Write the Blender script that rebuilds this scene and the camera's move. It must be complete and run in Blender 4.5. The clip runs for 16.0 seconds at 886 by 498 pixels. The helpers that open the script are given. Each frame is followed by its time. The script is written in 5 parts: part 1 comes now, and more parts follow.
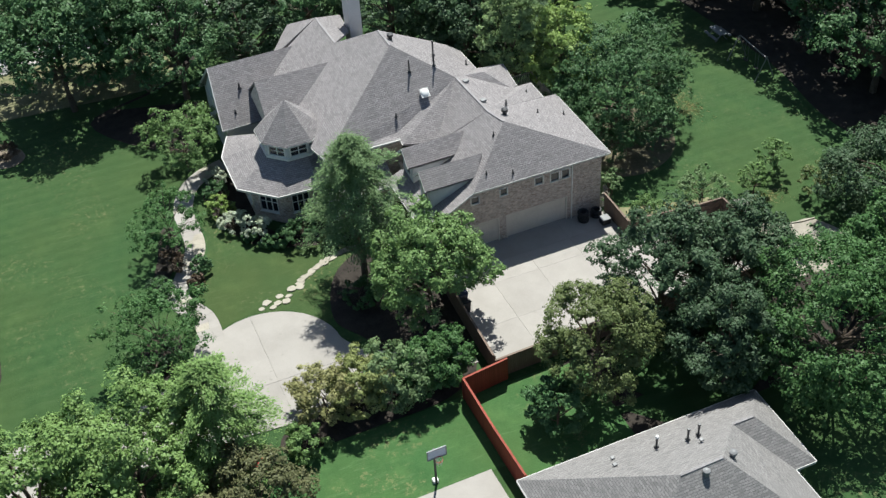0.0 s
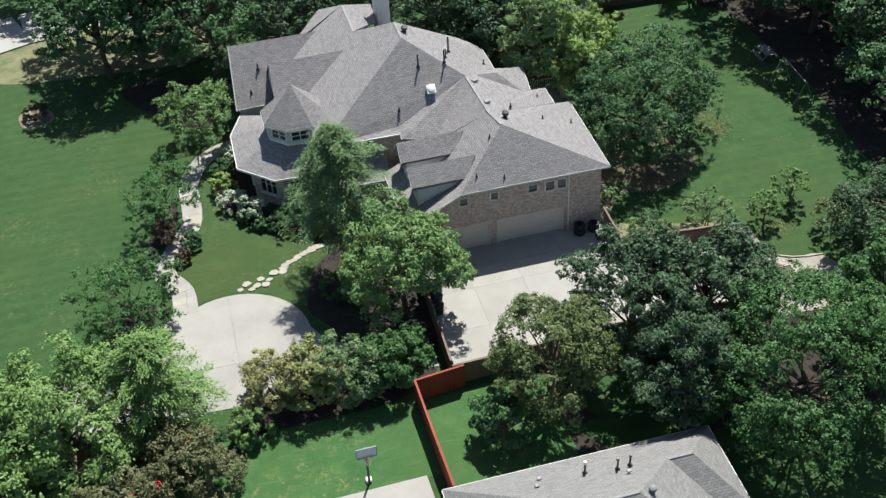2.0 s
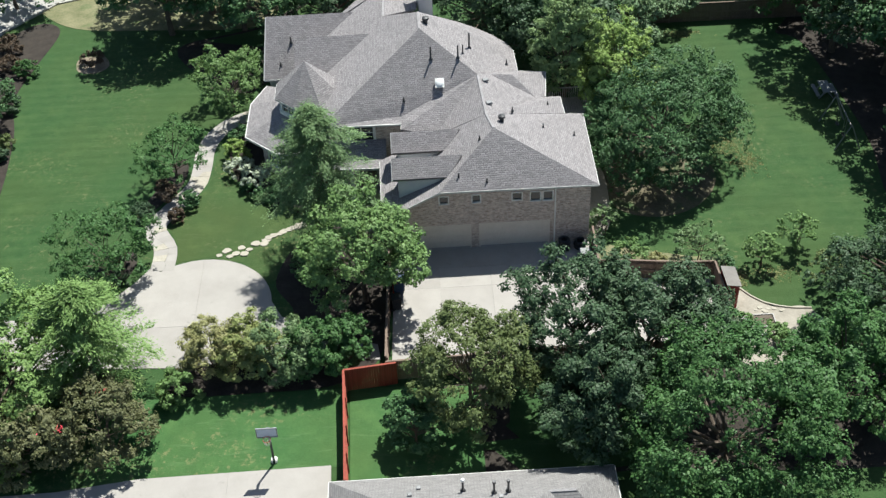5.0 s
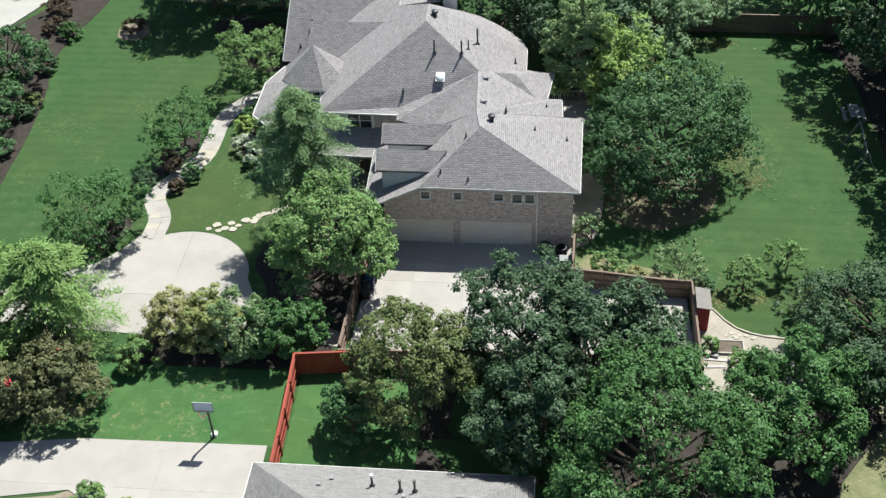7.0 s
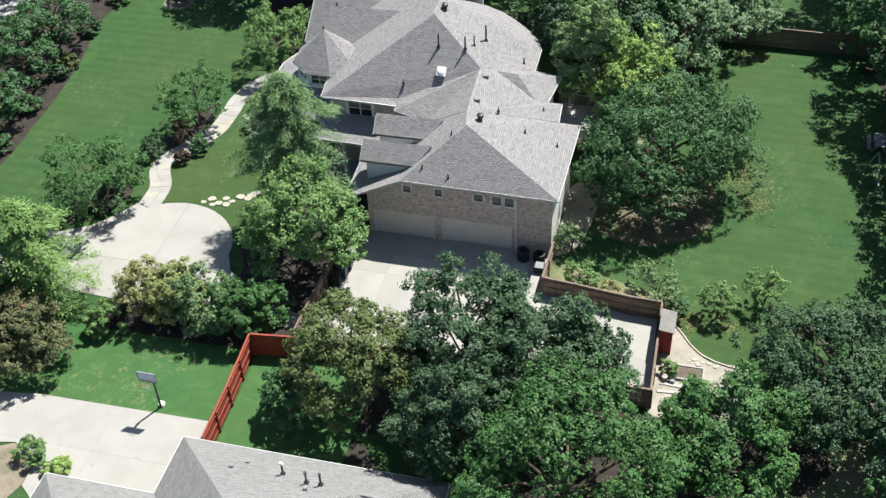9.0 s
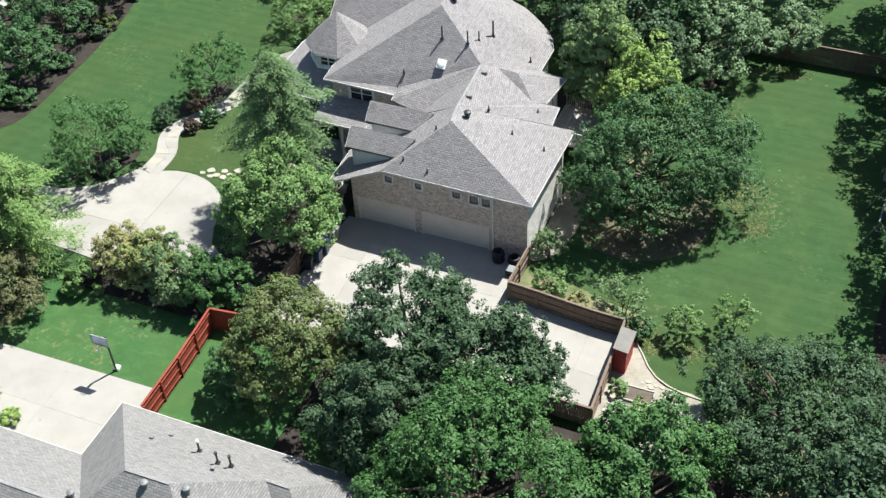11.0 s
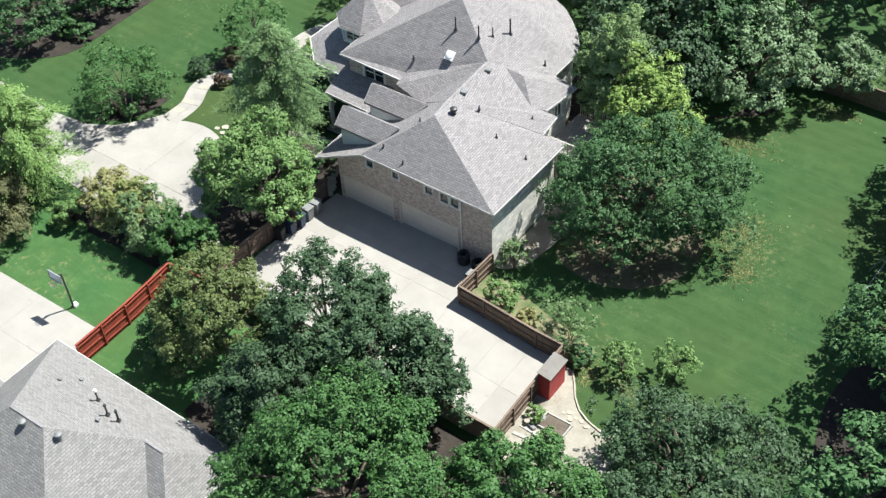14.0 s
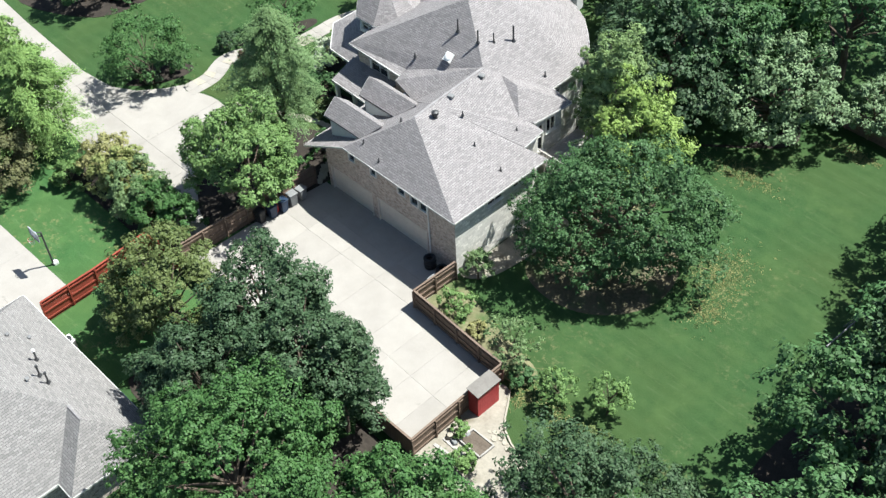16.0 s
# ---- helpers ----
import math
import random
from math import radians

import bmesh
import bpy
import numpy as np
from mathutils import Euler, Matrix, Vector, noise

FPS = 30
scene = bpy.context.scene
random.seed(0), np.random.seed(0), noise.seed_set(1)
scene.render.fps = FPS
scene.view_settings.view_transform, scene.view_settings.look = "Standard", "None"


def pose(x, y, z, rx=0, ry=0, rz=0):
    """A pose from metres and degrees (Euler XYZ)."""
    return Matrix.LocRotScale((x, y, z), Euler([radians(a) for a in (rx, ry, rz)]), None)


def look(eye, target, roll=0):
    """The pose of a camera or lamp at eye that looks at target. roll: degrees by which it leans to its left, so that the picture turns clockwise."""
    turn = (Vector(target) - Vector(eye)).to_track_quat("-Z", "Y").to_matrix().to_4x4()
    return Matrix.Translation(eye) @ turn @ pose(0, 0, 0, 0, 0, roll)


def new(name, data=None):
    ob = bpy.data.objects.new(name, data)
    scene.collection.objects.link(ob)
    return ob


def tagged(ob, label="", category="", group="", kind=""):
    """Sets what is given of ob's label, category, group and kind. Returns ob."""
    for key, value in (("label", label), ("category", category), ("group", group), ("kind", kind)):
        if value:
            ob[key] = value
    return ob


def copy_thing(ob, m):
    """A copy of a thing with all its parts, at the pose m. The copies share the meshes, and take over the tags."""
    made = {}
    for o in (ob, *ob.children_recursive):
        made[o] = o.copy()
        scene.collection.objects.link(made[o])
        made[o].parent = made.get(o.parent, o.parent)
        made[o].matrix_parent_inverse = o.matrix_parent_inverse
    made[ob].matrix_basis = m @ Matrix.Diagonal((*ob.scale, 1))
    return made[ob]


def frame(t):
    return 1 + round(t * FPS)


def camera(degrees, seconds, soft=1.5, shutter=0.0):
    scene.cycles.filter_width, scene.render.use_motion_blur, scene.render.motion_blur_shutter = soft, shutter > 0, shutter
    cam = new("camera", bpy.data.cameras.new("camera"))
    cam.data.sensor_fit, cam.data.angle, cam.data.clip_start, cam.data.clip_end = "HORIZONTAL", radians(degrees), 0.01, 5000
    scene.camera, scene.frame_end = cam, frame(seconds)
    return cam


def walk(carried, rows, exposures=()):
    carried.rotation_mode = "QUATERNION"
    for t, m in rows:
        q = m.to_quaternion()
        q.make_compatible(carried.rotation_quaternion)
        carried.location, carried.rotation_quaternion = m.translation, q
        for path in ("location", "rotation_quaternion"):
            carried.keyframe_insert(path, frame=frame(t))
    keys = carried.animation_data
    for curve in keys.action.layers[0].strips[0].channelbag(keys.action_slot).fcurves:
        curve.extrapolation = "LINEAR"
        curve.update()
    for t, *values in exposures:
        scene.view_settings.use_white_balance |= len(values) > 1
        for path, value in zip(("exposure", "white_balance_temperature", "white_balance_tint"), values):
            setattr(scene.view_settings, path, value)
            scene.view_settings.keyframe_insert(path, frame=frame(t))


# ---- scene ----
cam = camera(41.0, 16.0, soft=1.4)
PATH = [
    (0, (-32.915, -60.739, 55.215), (-32.3730, -59.3038, 53.9318), -4.07),
    (0.5, (-30.333, -61.421, 54.948), (-29.8437, -59.9667, 53.6652), -4.06),
    (1, (-27.863, -62.008, 54.681), (-27.4239, -60.5364, 53.3997), -3.94),
    (1.5, (-25.462, -62.519, 54.432), (-25.0745, -61.0317, 53.1522), -3.79),
    (2, (-23.098, -62.966, 54.215), (-22.7617, -61.4654, 52.9363), -3.60),
    (2.5, (-20.744, -63.353, 54.037), (-20.4574, -61.8415, 52.7590), -3.42),
    (3, (-18.379, -63.680, 53.904), (-18.1448, -62.1595, 52.6261), -3.24),
    (3.5, (-15.987, -63.942, 53.817), (-15.8031, -62.4144, 52.5393), -3.09),
    (4, (-13.559, -64.132, 53.775), (-13.4277, -62.6007, 52.4953), -2.96),
    (6.5, (-0.808, -63.730, 54.098), (-0.9459, -62.2136, 52.8013), -2.73),
    (7, (1.829, -63.326, 54.230), (1.6363, -61.8197, 52.9285), -2.76),
    (7.5, (4.474, -62.805, 54.370), (4.2284, -61.3115, 53.0627), -2.79),
    (8, (7.113, -62.164, 54.514), (6.8119, -60.6856, 53.2011), -2.84),
    (8.5, (9.733, -61.404, 54.657), (9.3753, -59.9423, 53.3397), -2.90),
    (9, (12.322, -60.529, 54.796), (11.9101, -59.0869, 53.4728), -2.95),
    (11.5, (24.422, -54.597, 55.409), (23.7569, -53.2850, 54.0539), -3.16),
    (12, (26.627, -53.134, 55.525), (25.9115, -51.8559, 54.1632), -3.16),
    (12.5, (28.759, -51.583, 55.647), (27.9948, -50.3413, 54.2780), -3.14),
    (13, (30.826, -49.940, 55.781), (30.0196, -48.7340, 54.4043), -3.11),
    (13.5, (32.841, -48.193, 55.933), (31.9920, -47.0247, 54.5495), -3.07),
    (14, (34.823, -46.326, 56.107), (33.9365, -45.1911, 54.7191), -3.04),
    (14.5, (36.797, -44.312, 56.310), (35.8708, -43.2159, 54.9169), -3.04),
    (15, (38.794, -42.113, 56.547), (37.8257, -41.0648, 55.1457), -3.10),
    (15.5, (40.854, -39.681, 56.822), (39.8416, -38.6858, 55.4132), -3.25),
    (16, (43.024, -36.952, 57.137), (41.9676, -36.0120, 55.7226), -3.58),
]
BRIGHT = [(0, 0.7, 6300, 3), (4, 0.8, 6300, 3), (9, 0.98, 6300, 3), (12.5, 1.08, 6300, 3), (16, 1.1, 6250, 3)]
walk(cam, [(t, look(eye, target, roll)) for t, eye, target, roll in PATH], BRIGHT)

# ---- world, sun, exposure ----
world = bpy.data.worlds.new("sky")
scene.world = world
world.use_nodes = True
wn = world.node_tree.nodes
sky = wn.new("ShaderNodeTexSky")
sky.sky_type = "NISHITA"
sky.sun_disc = False
sky.sun_elevation = radians(60)
sky.sun_rotation = radians(33)
wn["Background"].inputs["Strength"].default_value = 0.064
world.node_tree.links.new(sky.outputs["Color"], wn["Background"].inputs["Color"])
sun = new("sun", bpy.data.lights.new("sun", "SUN"))
sun.data.energy = 5.0
sun.data.angle = radians(0.53)
sun.data.color = (1.0, 0.96, 0.9)
sun.matrix_world = look((28, 49, 100), (0, 0, 0))

# ---- materials ----
MATS = {}


def mat(name, rough=0.8, metal=0.0, spec=0.3):
    m = bpy.data.materials.new(name)
    m.use_nodes = True
    b = m.node_tree.nodes["Principled BSDF"]
    b.inputs["Roughness"].default_value = rough
    b.inputs["Metallic"].default_value = metal
    b.inputs["Specular IOR Level"].default_value = spec
    MATS[name] = m
    return m, m.node_tree, b


def node(nt, kind, **values):
    n = nt.nodes.new(kind)
    for k, v in values.items():
        n.inputs[k.replace("_", " ")].default_value = v
    return n


def coords(nt, which="Object"):
    return nt.nodes.new("ShaderNodeTexCoord").outputs[which]


def ramp(nt, fac, stops):
    r = nt.nodes.new("ShaderNodeValToRGB")
    els = r.color_ramp.elements
    while len(els) < len(stops):
        els.new(0.5)
    for e, (p, c) in zip(els, stops):
        e.position = p
        e.color = (*c, 1)
    nt.links.new(fac, r.inputs[0])
    return r.outputs[0]


def mixc(nt, fac, a, b, mode="MIX"):
    n = nt.nodes.new("ShaderNodeMix")
    n.data_type = "RGBA"
    n.blend_type = mode
    for val, i in ((fac, 0), (a, 6), (b, 7)):
        if isinstance(val, (int, float)):
            n.inputs[i].default_value = val
        elif isinstance(val, tuple):
            n.inputs[i].default_value = (*val, 1)
        else:
            nt.links.new(val, n.inputs[i])
    return n.outputs[2]


def noise_fac(nt, co, scale, detail=4.0, rough=0.6):
    n = node(nt, "ShaderNodeTexNoise", Scale=scale, Detail=detail, Roughness=rough)
    nt.links.new(co, n.inputs["Vector"])
    return n.outputs["Fac"]


def bump(nt, b, height, strength=0.3, distance=0.02):
    n = node(nt, "ShaderNodeBump", Strength=strength, Distance=distance)
    nt.links.new(height, n.inputs["Height"])
    nt.links.new(n.outputs[0], b.inputs["Normal"])


def surface(name, dark, light, fine=8.0, coarse=0.5, rough=0.85, metal=0.0, spec=0.3, stain=None, relief=0.3):
    """Two scales of variation between two colours, an optional stain colour, fine relief."""
    m, nt, b = mat(name, rough, metal, spec)
    co = coords(nt)
    f1 = noise_fac(nt, co, fine, 6)
    f2 = noise_fac(nt, co, coarse, 4)
    c1 = ramp(nt, f1, [(0.3, dark), (0.7, light)])
    mid = tuple((p + q) / 2 for p, q in zip(dark, light))
    c = mixc(nt, 0.5, c1, ramp(nt, f2, [(0.35, dark), (0.65, light)]))
    if stain:
        f3 = ramp(nt, noise_fac(nt, co, coarse * 0.7, 5), [(0.55, (0, 0, 0)), (0.72, (1, 1, 1))])
        c = mixc(nt, f3, c, stain)
    nt.links.new(c, b.inputs["Base Color"])
    bump(nt, b, f1, relief)
    return m


def shingles(name, tint):
    """Architectural shingles: thin shadow lines painted between the courses, tabs of slightly different shades, mineral
    speckle.
    """
    m, nt, b = mat(name, 0.93, 0, 0.2)
    uv = coords(nt, "UV")
    br = node(nt, "ShaderNodeTexBrick", Scale=1.0, Mortar_Size=0.016, Mortar_Smooth=0.4, Bias=0.0, Brick_Width=0.34, Row_Height=0.15)
    br.inputs["Color1"].default_value = (0, 0, 0, 1)
    br.inputs["Color2"].default_value = (1, 1, 1, 1)
    br.inputs["Mortar"].default_value = (0.0, 0.0, 0.0, 1)
    wob = node(nt, "ShaderNodeTexNoise", Scale=2.3, Detail=4.0, Roughness=0.7)
    nt.links.new(uv, wob.inputs["Vector"])
    shift = nt.nodes.new("ShaderNodeVectorMath")
    shift.operation = "MULTIPLY_ADD"
    shift.inputs[1].default_value = (0.12, 0.05, 0.0)
    nt.links.new(wob.outputs["Color"], shift.inputs[0])
    nt.links.new(uv, shift.inputs[2])
    nt.links.new(shift.outputs[0], br.inputs["Vector"])
    shade = lambda k: tuple(k * v for v in tint)
    base = ramp(nt, br.outputs["Color"], [(0.0, shade(0.68)), (0.25, shade(0.9)), (0.65, (tint[0] * 1.06, tint[1] * 1.04, tint[2] * 1.04)), (1.0, shade(1.16))])
    co = coords(nt)
    c = mixc(nt, 0.2, base, ramp(nt, noise_fac(nt, co, 0.45, 6), [(0.3, shade(0.8)), (0.7, shade(1.18))]))
    # The shadow line of each course is darkened in the base colour.
    c = mixc(nt, br.outputs["Fac"], c, shade(0.5))
    g = noise_fac(nt, co, 13.0, 5, 0.75)
    c = mixc(nt, ramp(nt, g, [(0.34, (0.6, 0.6, 0.6)), (0.55, (0, 0, 0))]), c, shade(0.55))
    c = mixc(nt, ramp(nt, g, [(0.56, (0, 0, 0)), (0.72, (0.5, 0.5, 0.5))]), c, shade(1.35))
    streak = node(nt, "ShaderNodeMapping")
    streak.inputs["Scale"].default_value = (1.6, 0.12, 1.0)
    nt.links.new(uv, streak.inputs["Vector"])
    c = mixc(nt, ramp(nt, noise_fac(nt, streak.outputs[0], 1.0, 4), [(0.45, (0, 0, 0)), (0.75, (0.35, 0.35, 0.35))]), c, shade(0.78))
    nt.links.new(c, b.inputs["Base Color"])
    sub = nt.nodes.new("ShaderNodeMath")
    sub.operation = "SUBTRACT"
    nt.links.new(g, sub.inputs[0])
    nt.links.new(br.outputs["Fac"], sub.inputs[1])
    bump(nt, b, sub.outputs[0], 0.6, 0.03)
    return m


def bricks(name, c1, c2, mortar, w=0.22, h=0.075):
    m, nt, b = mat(name, 0.9, 0, 0.2)
    uv = coords(nt, "UV")
    br = node(nt, "ShaderNodeTexBrick", Scale=1.0, Mortar_Size=0.008, Mortar_Smooth=0.2, Bias=0.0, Brick_Width=w, Row_Height=h)
    br.inputs["Color1"].default_value = (0, 0, 0, 1)
    br.inputs["Color2"].default_value = (1, 1, 1, 1)
    br.inputs["Mortar"].default_value = (0.5, 0.5, 0.5, 1)
    nt.links.new(uv, br.inputs["Vector"])
    base = ramp(nt, br.outputs["Color"], [(0.0, c1), (0.55, c2), (1.0, tuple(min(1, 1.35 * v) for v in c2))])
    c = mixc(nt, br.outputs["Fac"], base, mortar)
    co = coords(nt)
    c = mixc(nt, ramp(nt, noise_fac(nt, co, 1.3, 6), [(0.4, (0, 0, 0)), (0.62, (0.6, 0.6, 0.6))]), c, tuple(0.5 * (p + q) for p, q in zip(c2, mortar)))
    c = mixc(nt, ramp(nt, noise_fac(nt, co, 4.0, 4), [(0.4, (0.4, 0.4, 0.4)), (0.55, (0, 0, 0))]), c, c1)
    nt.links.new(c, b.inputs["Base Color"])
    bump(nt, b, br.outputs["Fac"], -0.4, 0.01)
    return m


def foliage(name, dark, light, tip, sheen=0.22):
    """Leaves: each leaf its own shade, light passing through."""
    m, nt, b = mat(name, 0.55, 0, sheen)
    geo = nt.nodes.new("ShaderNodeNewGeometry")
    ob = nt.nodes.new("ShaderNodeObjectInfo")
    low = tuple(0.45 * p + 0.55 * q for p, q in zip(dark, light))
    high = tuple(0.6 * p + 0.4 * q for p, q in zip(light, tip))
    c = ramp(nt, geo.outputs["Random Per Island"], [(0.0, low), (0.45, light), (0.85, light), (1.0, high)])
    f = noise_fac(nt, coords(nt), 0.8, 4)
    c = mixc(nt, ramp(nt, f, [(0.5, (0.0, 0.0, 0.0)), (0.72, (0.6, 0.6, 0.6))]), c, high)
    c = mixc(nt, ramp(nt, f, [(0.3, (0.6, 0.6, 0.6)), (0.47, (0.0, 0.0, 0.0))]), c, low)
    hsv = node(nt, "ShaderNodeHueSaturation")
    mr = nt.nodes.new("ShaderNodeMapRange")
    mr.inputs[3].default_value = 0.94
    mr.inputs[4].default_value = 1.07
    nt.links.new(ob.outputs["Random"], mr.inputs[0])
    nt.links.new(mr.outputs[0], hsv.inputs["Value"])
    nt.links.new(c, hsv.inputs["Color"])
    nt.links.new(hsv.outputs[0], b.inputs["Base Color"])
    tr = nt.nodes.new("ShaderNodeBsdfTranslucent")
    nt.links.new(hsv.outputs[0], tr.inputs["Color"])
    mx = node(nt, "ShaderNodeMixShader", Fac=0.15)
    nt.links.new(b.outputs[0], mx.inputs[1])
    nt.links.new(tr.outputs[0], mx.inputs[2])
    nt.links.new(mx.outputs[0], nt.nodes["Material Output"].inputs["Surface"])
    return m


def lawn_material(name, k=1.0, dry=0.68, stripe=0.11, red=0.9):
    """Mown grass: blades, tufts, faint mowing bands, bleached flecks and thin yellowish spots."""
    m, nt, b = mat(name, 0.85, 0, 0.15)
    co = coords(nt)
    g = lambda r_, g_, b_: (r_ * red * k, g_ * k, b_ * k)
    fine = noise_fac(nt, co, 14.0, 6, 0.75)
    mid = noise_fac(nt, co, 1.1, 6, 0.65)
    big = noise_fac(nt, co, 0.09, 3)
    c = ramp(nt, fine, [(0.3, g(0.016, 0.047, 0.014)), (0.5, g(0.034, 0.077, 0.025)), (0.75, g(0.062, 0.112, 0.04))])
    c = mixc(nt, 0.5, c, ramp(nt, mid, [(0.3, g(0.021, 0.054, 0.017)), (0.7, g(0.047, 0.094, 0.03))]))
    c = mixc(nt, ramp(nt, big, [(0.4, (0, 0, 0)), (0.65, (0.6, 0.6, 0.6))]), c, g(0.05, 0.078, 0.024))
    wv = node(nt, "ShaderNodeTexWave", Scale=0.27, Distortion=2.2, Detail=3.0, Detail_Scale=0.6)
    wv.bands_direction = "Y"
    nt.links.new(co, wv.inputs["Vector"])
    c = mixc(nt, ramp(nt, wv.outputs["Fac"], [(0.2, (0, 0, 0)), (0.9, (stripe, stripe, stripe))]), c, g(0.08, 0.13, 0.05))
    mow = nt.nodes.new("ShaderNodeMapping")
    mow.inputs["Rotation"].default_value = (0, 0, 0.7)
    mow.inputs["Scale"].default_value = (0.35, 2.6, 1.0)
    nt.links.new(co, mow.inputs["Vector"])
    c = mixc(nt, ramp(nt, noise_fac(nt, mow.outputs[0], 1.5, 6, 0.7), [(0.56, (0, 0, 0)), (0.75, (0.5, 0.5, 0.5))]), c, g(0.1, 0.135, 0.062))
    area = ramp(nt, noise_fac(nt, co, 0.13, 4, 0.6), [(0.5, (0.03, 0.03, 0.03)), (dry, (0.8, 0.8, 0.8))])
    fleck = ramp(nt, noise_fac(nt, co, 2.6, 7, 0.72), [(0.53, (0, 0, 0)), (0.66, (0.8, 0.8, 0.8))])
    c = mixc(nt, mixc(nt, 1.0, area, fleck, "MULTIPLY"), c, (0.21, 0.19, 0.095))
    wide = ramp(nt, noise_fac(nt, co, 0.42, 8, 0.65), [(0.52, (0, 0, 0)), (0.7, (0.36, 0.36, 0.36))])
    c = mixc(nt, wide, c, g(0.079, 0.125, 0.041))
    nt.links.new(c, b.inputs["Base Color"])
    bump(nt, b, fine, 0.6, 0.06)
    return m


def concrete_material(name, dark, light):
    m, nt, b = mat(name, 0.85, 0, 0.25)
    co = coords(nt)
    f = noise_fac(nt, co, 25.0, 6)
    c = mixc(nt, 0.5, ramp(nt, f, [(0.3, dark), (0.7, light)]), ramp(nt, noise_fac(nt, co, 0.5, 6, 0.65), [(0.35, dark), (0.65, light)]))
    ob = nt.nodes.new("ShaderNodeObjectInfo")
    hsv = node(nt, "ShaderNodeHueSaturation")
    mr = nt.nodes.new("ShaderNodeMapRange")
    mr.inputs[3].default_value = 0.94
    mr.inputs[4].default_value = 1.05
    nt.links.new(ob.outputs["Random"], mr.inputs[0])
    nt.links.new(mr.outputs[0], hsv.inputs["Value"])
    spots = ramp(nt, noise_fac(nt, co, 1.6, 3), [(0.66, (0, 0, 0)), (0.78, (0.5, 0.5, 0.5))])
    nt.links.new(mixc(nt, spots, c, tuple(0.7 * v for v in dark)), hsv.inputs["Color"])
    nt.links.new(hsv.outputs[0], b.inputs["Base Color"])
    bump(nt, b, f, 0.15, 0.01)
    return m


def wood_material(name, dark, light, rough=0.75):
    m, nt, b = mat(name, rough, 0, 0.3)
    co = coords(nt)
    mp = nt.nodes.new("ShaderNodeMapping")
    mp.inputs["Scale"].default_value = (14, 14, 0.9)
    nt.links.new(co, mp.inputs["Vector"])
    g = noise_fac(nt, mp.outputs[0], 1.0, 6)
    c = ramp(nt, g, [(0.3, dark), (0.7, light)])
    ob = nt.nodes.new("ShaderNodeObjectInfo")
    hsv = node(nt, "ShaderNodeHueSaturation")
    mr = nt.nodes.new("ShaderNodeMapRange")
    mr.inputs[3].default_value = 0.9
    mr.inputs[4].default_value = 1.1
    nt.links.new(ob.outputs["Random"], mr.inputs[0])
    nt.links.new(mr.outputs[0], hsv.inputs["Value"])
    nt.links.new(c, hsv.inputs["Color"])
    nt.links.new(hsv.outputs[0], b.inputs["Base Color"])
    bump(nt, b, g, 0.3, 0.01)
    return m


SHINGLE = shingles("weathered_grey_shingles", (0.278, 0.26, 0.265))
SHINGLE_N = shingles("light_grey_shingles", (0.248, 0.238, 0.236))
BRICK = bricks("blended_brick", (0.25, 0.185, 0.157), (0.52, 0.425, 0.37), (0.6, 0.555, 0.505))
STONE_WALL = bricks("pale_stone", (0.52, 0.5, 0.47), (0.72, 0.69, 0.65), (0.6, 0.58, 0.55), 0.45, 0.2)
TRIM = surface("white_trim_paint", (0.68, 0.67, 0.64), (0.82, 0.81, 0.78), 12, 1.0, 0.5)
GUTTER = surface("off_white_gutter_paint", (0.46, 0.455, 0.44), (0.58, 0.57, 0.55), 12, 1.0, 0.55)
SIDING = surface("pale_siding", (0.5, 0.51, 0.52), (0.62, 0.63, 0.63), 10, 0.8, 0.6)
DOORP = surface("beige_door_paint", (0.6, 0.545, 0.485), (0.72, 0.66, 0.59), 8, 0.8, 0.5)
GLASS, _nt, _b = mat("window_glass", 0.06, 0, 0.6)
_b.inputs["Base Color"].default_value = (0.02, 0.025, 0.03, 1)
CONCRETE = concrete_material("pale_concrete", (0.262, 0.243, 0.225), (0.34, 0.318, 0.297))
CAP = surface("shingle_ridge_cap", (0.19, 0.18, 0.184), (0.3, 0.285, 0.29), 6, 1.5, 0.92)
JOINT = surface("joint_dirt", (0.2, 0.185, 0.168), (0.28, 0.26, 0.236), 10, 1)
ROADM = concrete_material("street_concrete", (0.29, 0.28, 0.265), (0.38, 0.365, 0.345))
LAWN = lawn_material("lawn_grass", 0.93, red=0.95)
LAWN_D = lawn_material("dry_shaded_grass", 0.95, 0.62, 0.0, 1.12)
# Grass colours 1.4 times the base, more dry flecks, no mowing bands.
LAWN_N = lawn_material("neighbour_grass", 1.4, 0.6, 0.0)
# Serves the mulch beds and the painted shade under trees.
MULCH_SHADE = surface("mulch_and_tree_shade", (0.017, 0.014, 0.012), (0.05, 0.041, 0.034), 9, 1.2, 0.95, relief=0.8)
DIRT = surface("dry_dirt", (0.125, 0.1, 0.074), (0.27, 0.225, 0.17), 7, 0.7, 0.95, stain=(0.08, 0.1, 0.04), relief=0.6)
SOIL = surface("brown_soil", (0.07, 0.055, 0.043), (0.16, 0.13, 0.105), 8, 1.0, 0.95, relief=0.7)
LITTER = surface("dry_leaf_litter", (0.045, 0.05, 0.026), (0.15, 0.125, 0.085), 5, 0.5, 0.95, stain=(0.045, 0.085, 0.03), relief=0.8)
SAND = surface("pale_sandy_soil", (0.225, 0.203, 0.17), (0.35, 0.32, 0.272), 7, 0.7, 0.95, stain=(0.16, 0.14, 0.1), relief=0.5)
STRAW = surface("dry_meadow", (0.09, 0.1, 0.045), (0.22, 0.205, 0.12), 6, 0.6, 0.95, stain=(0.05, 0.095, 0.028), relief=0.8)
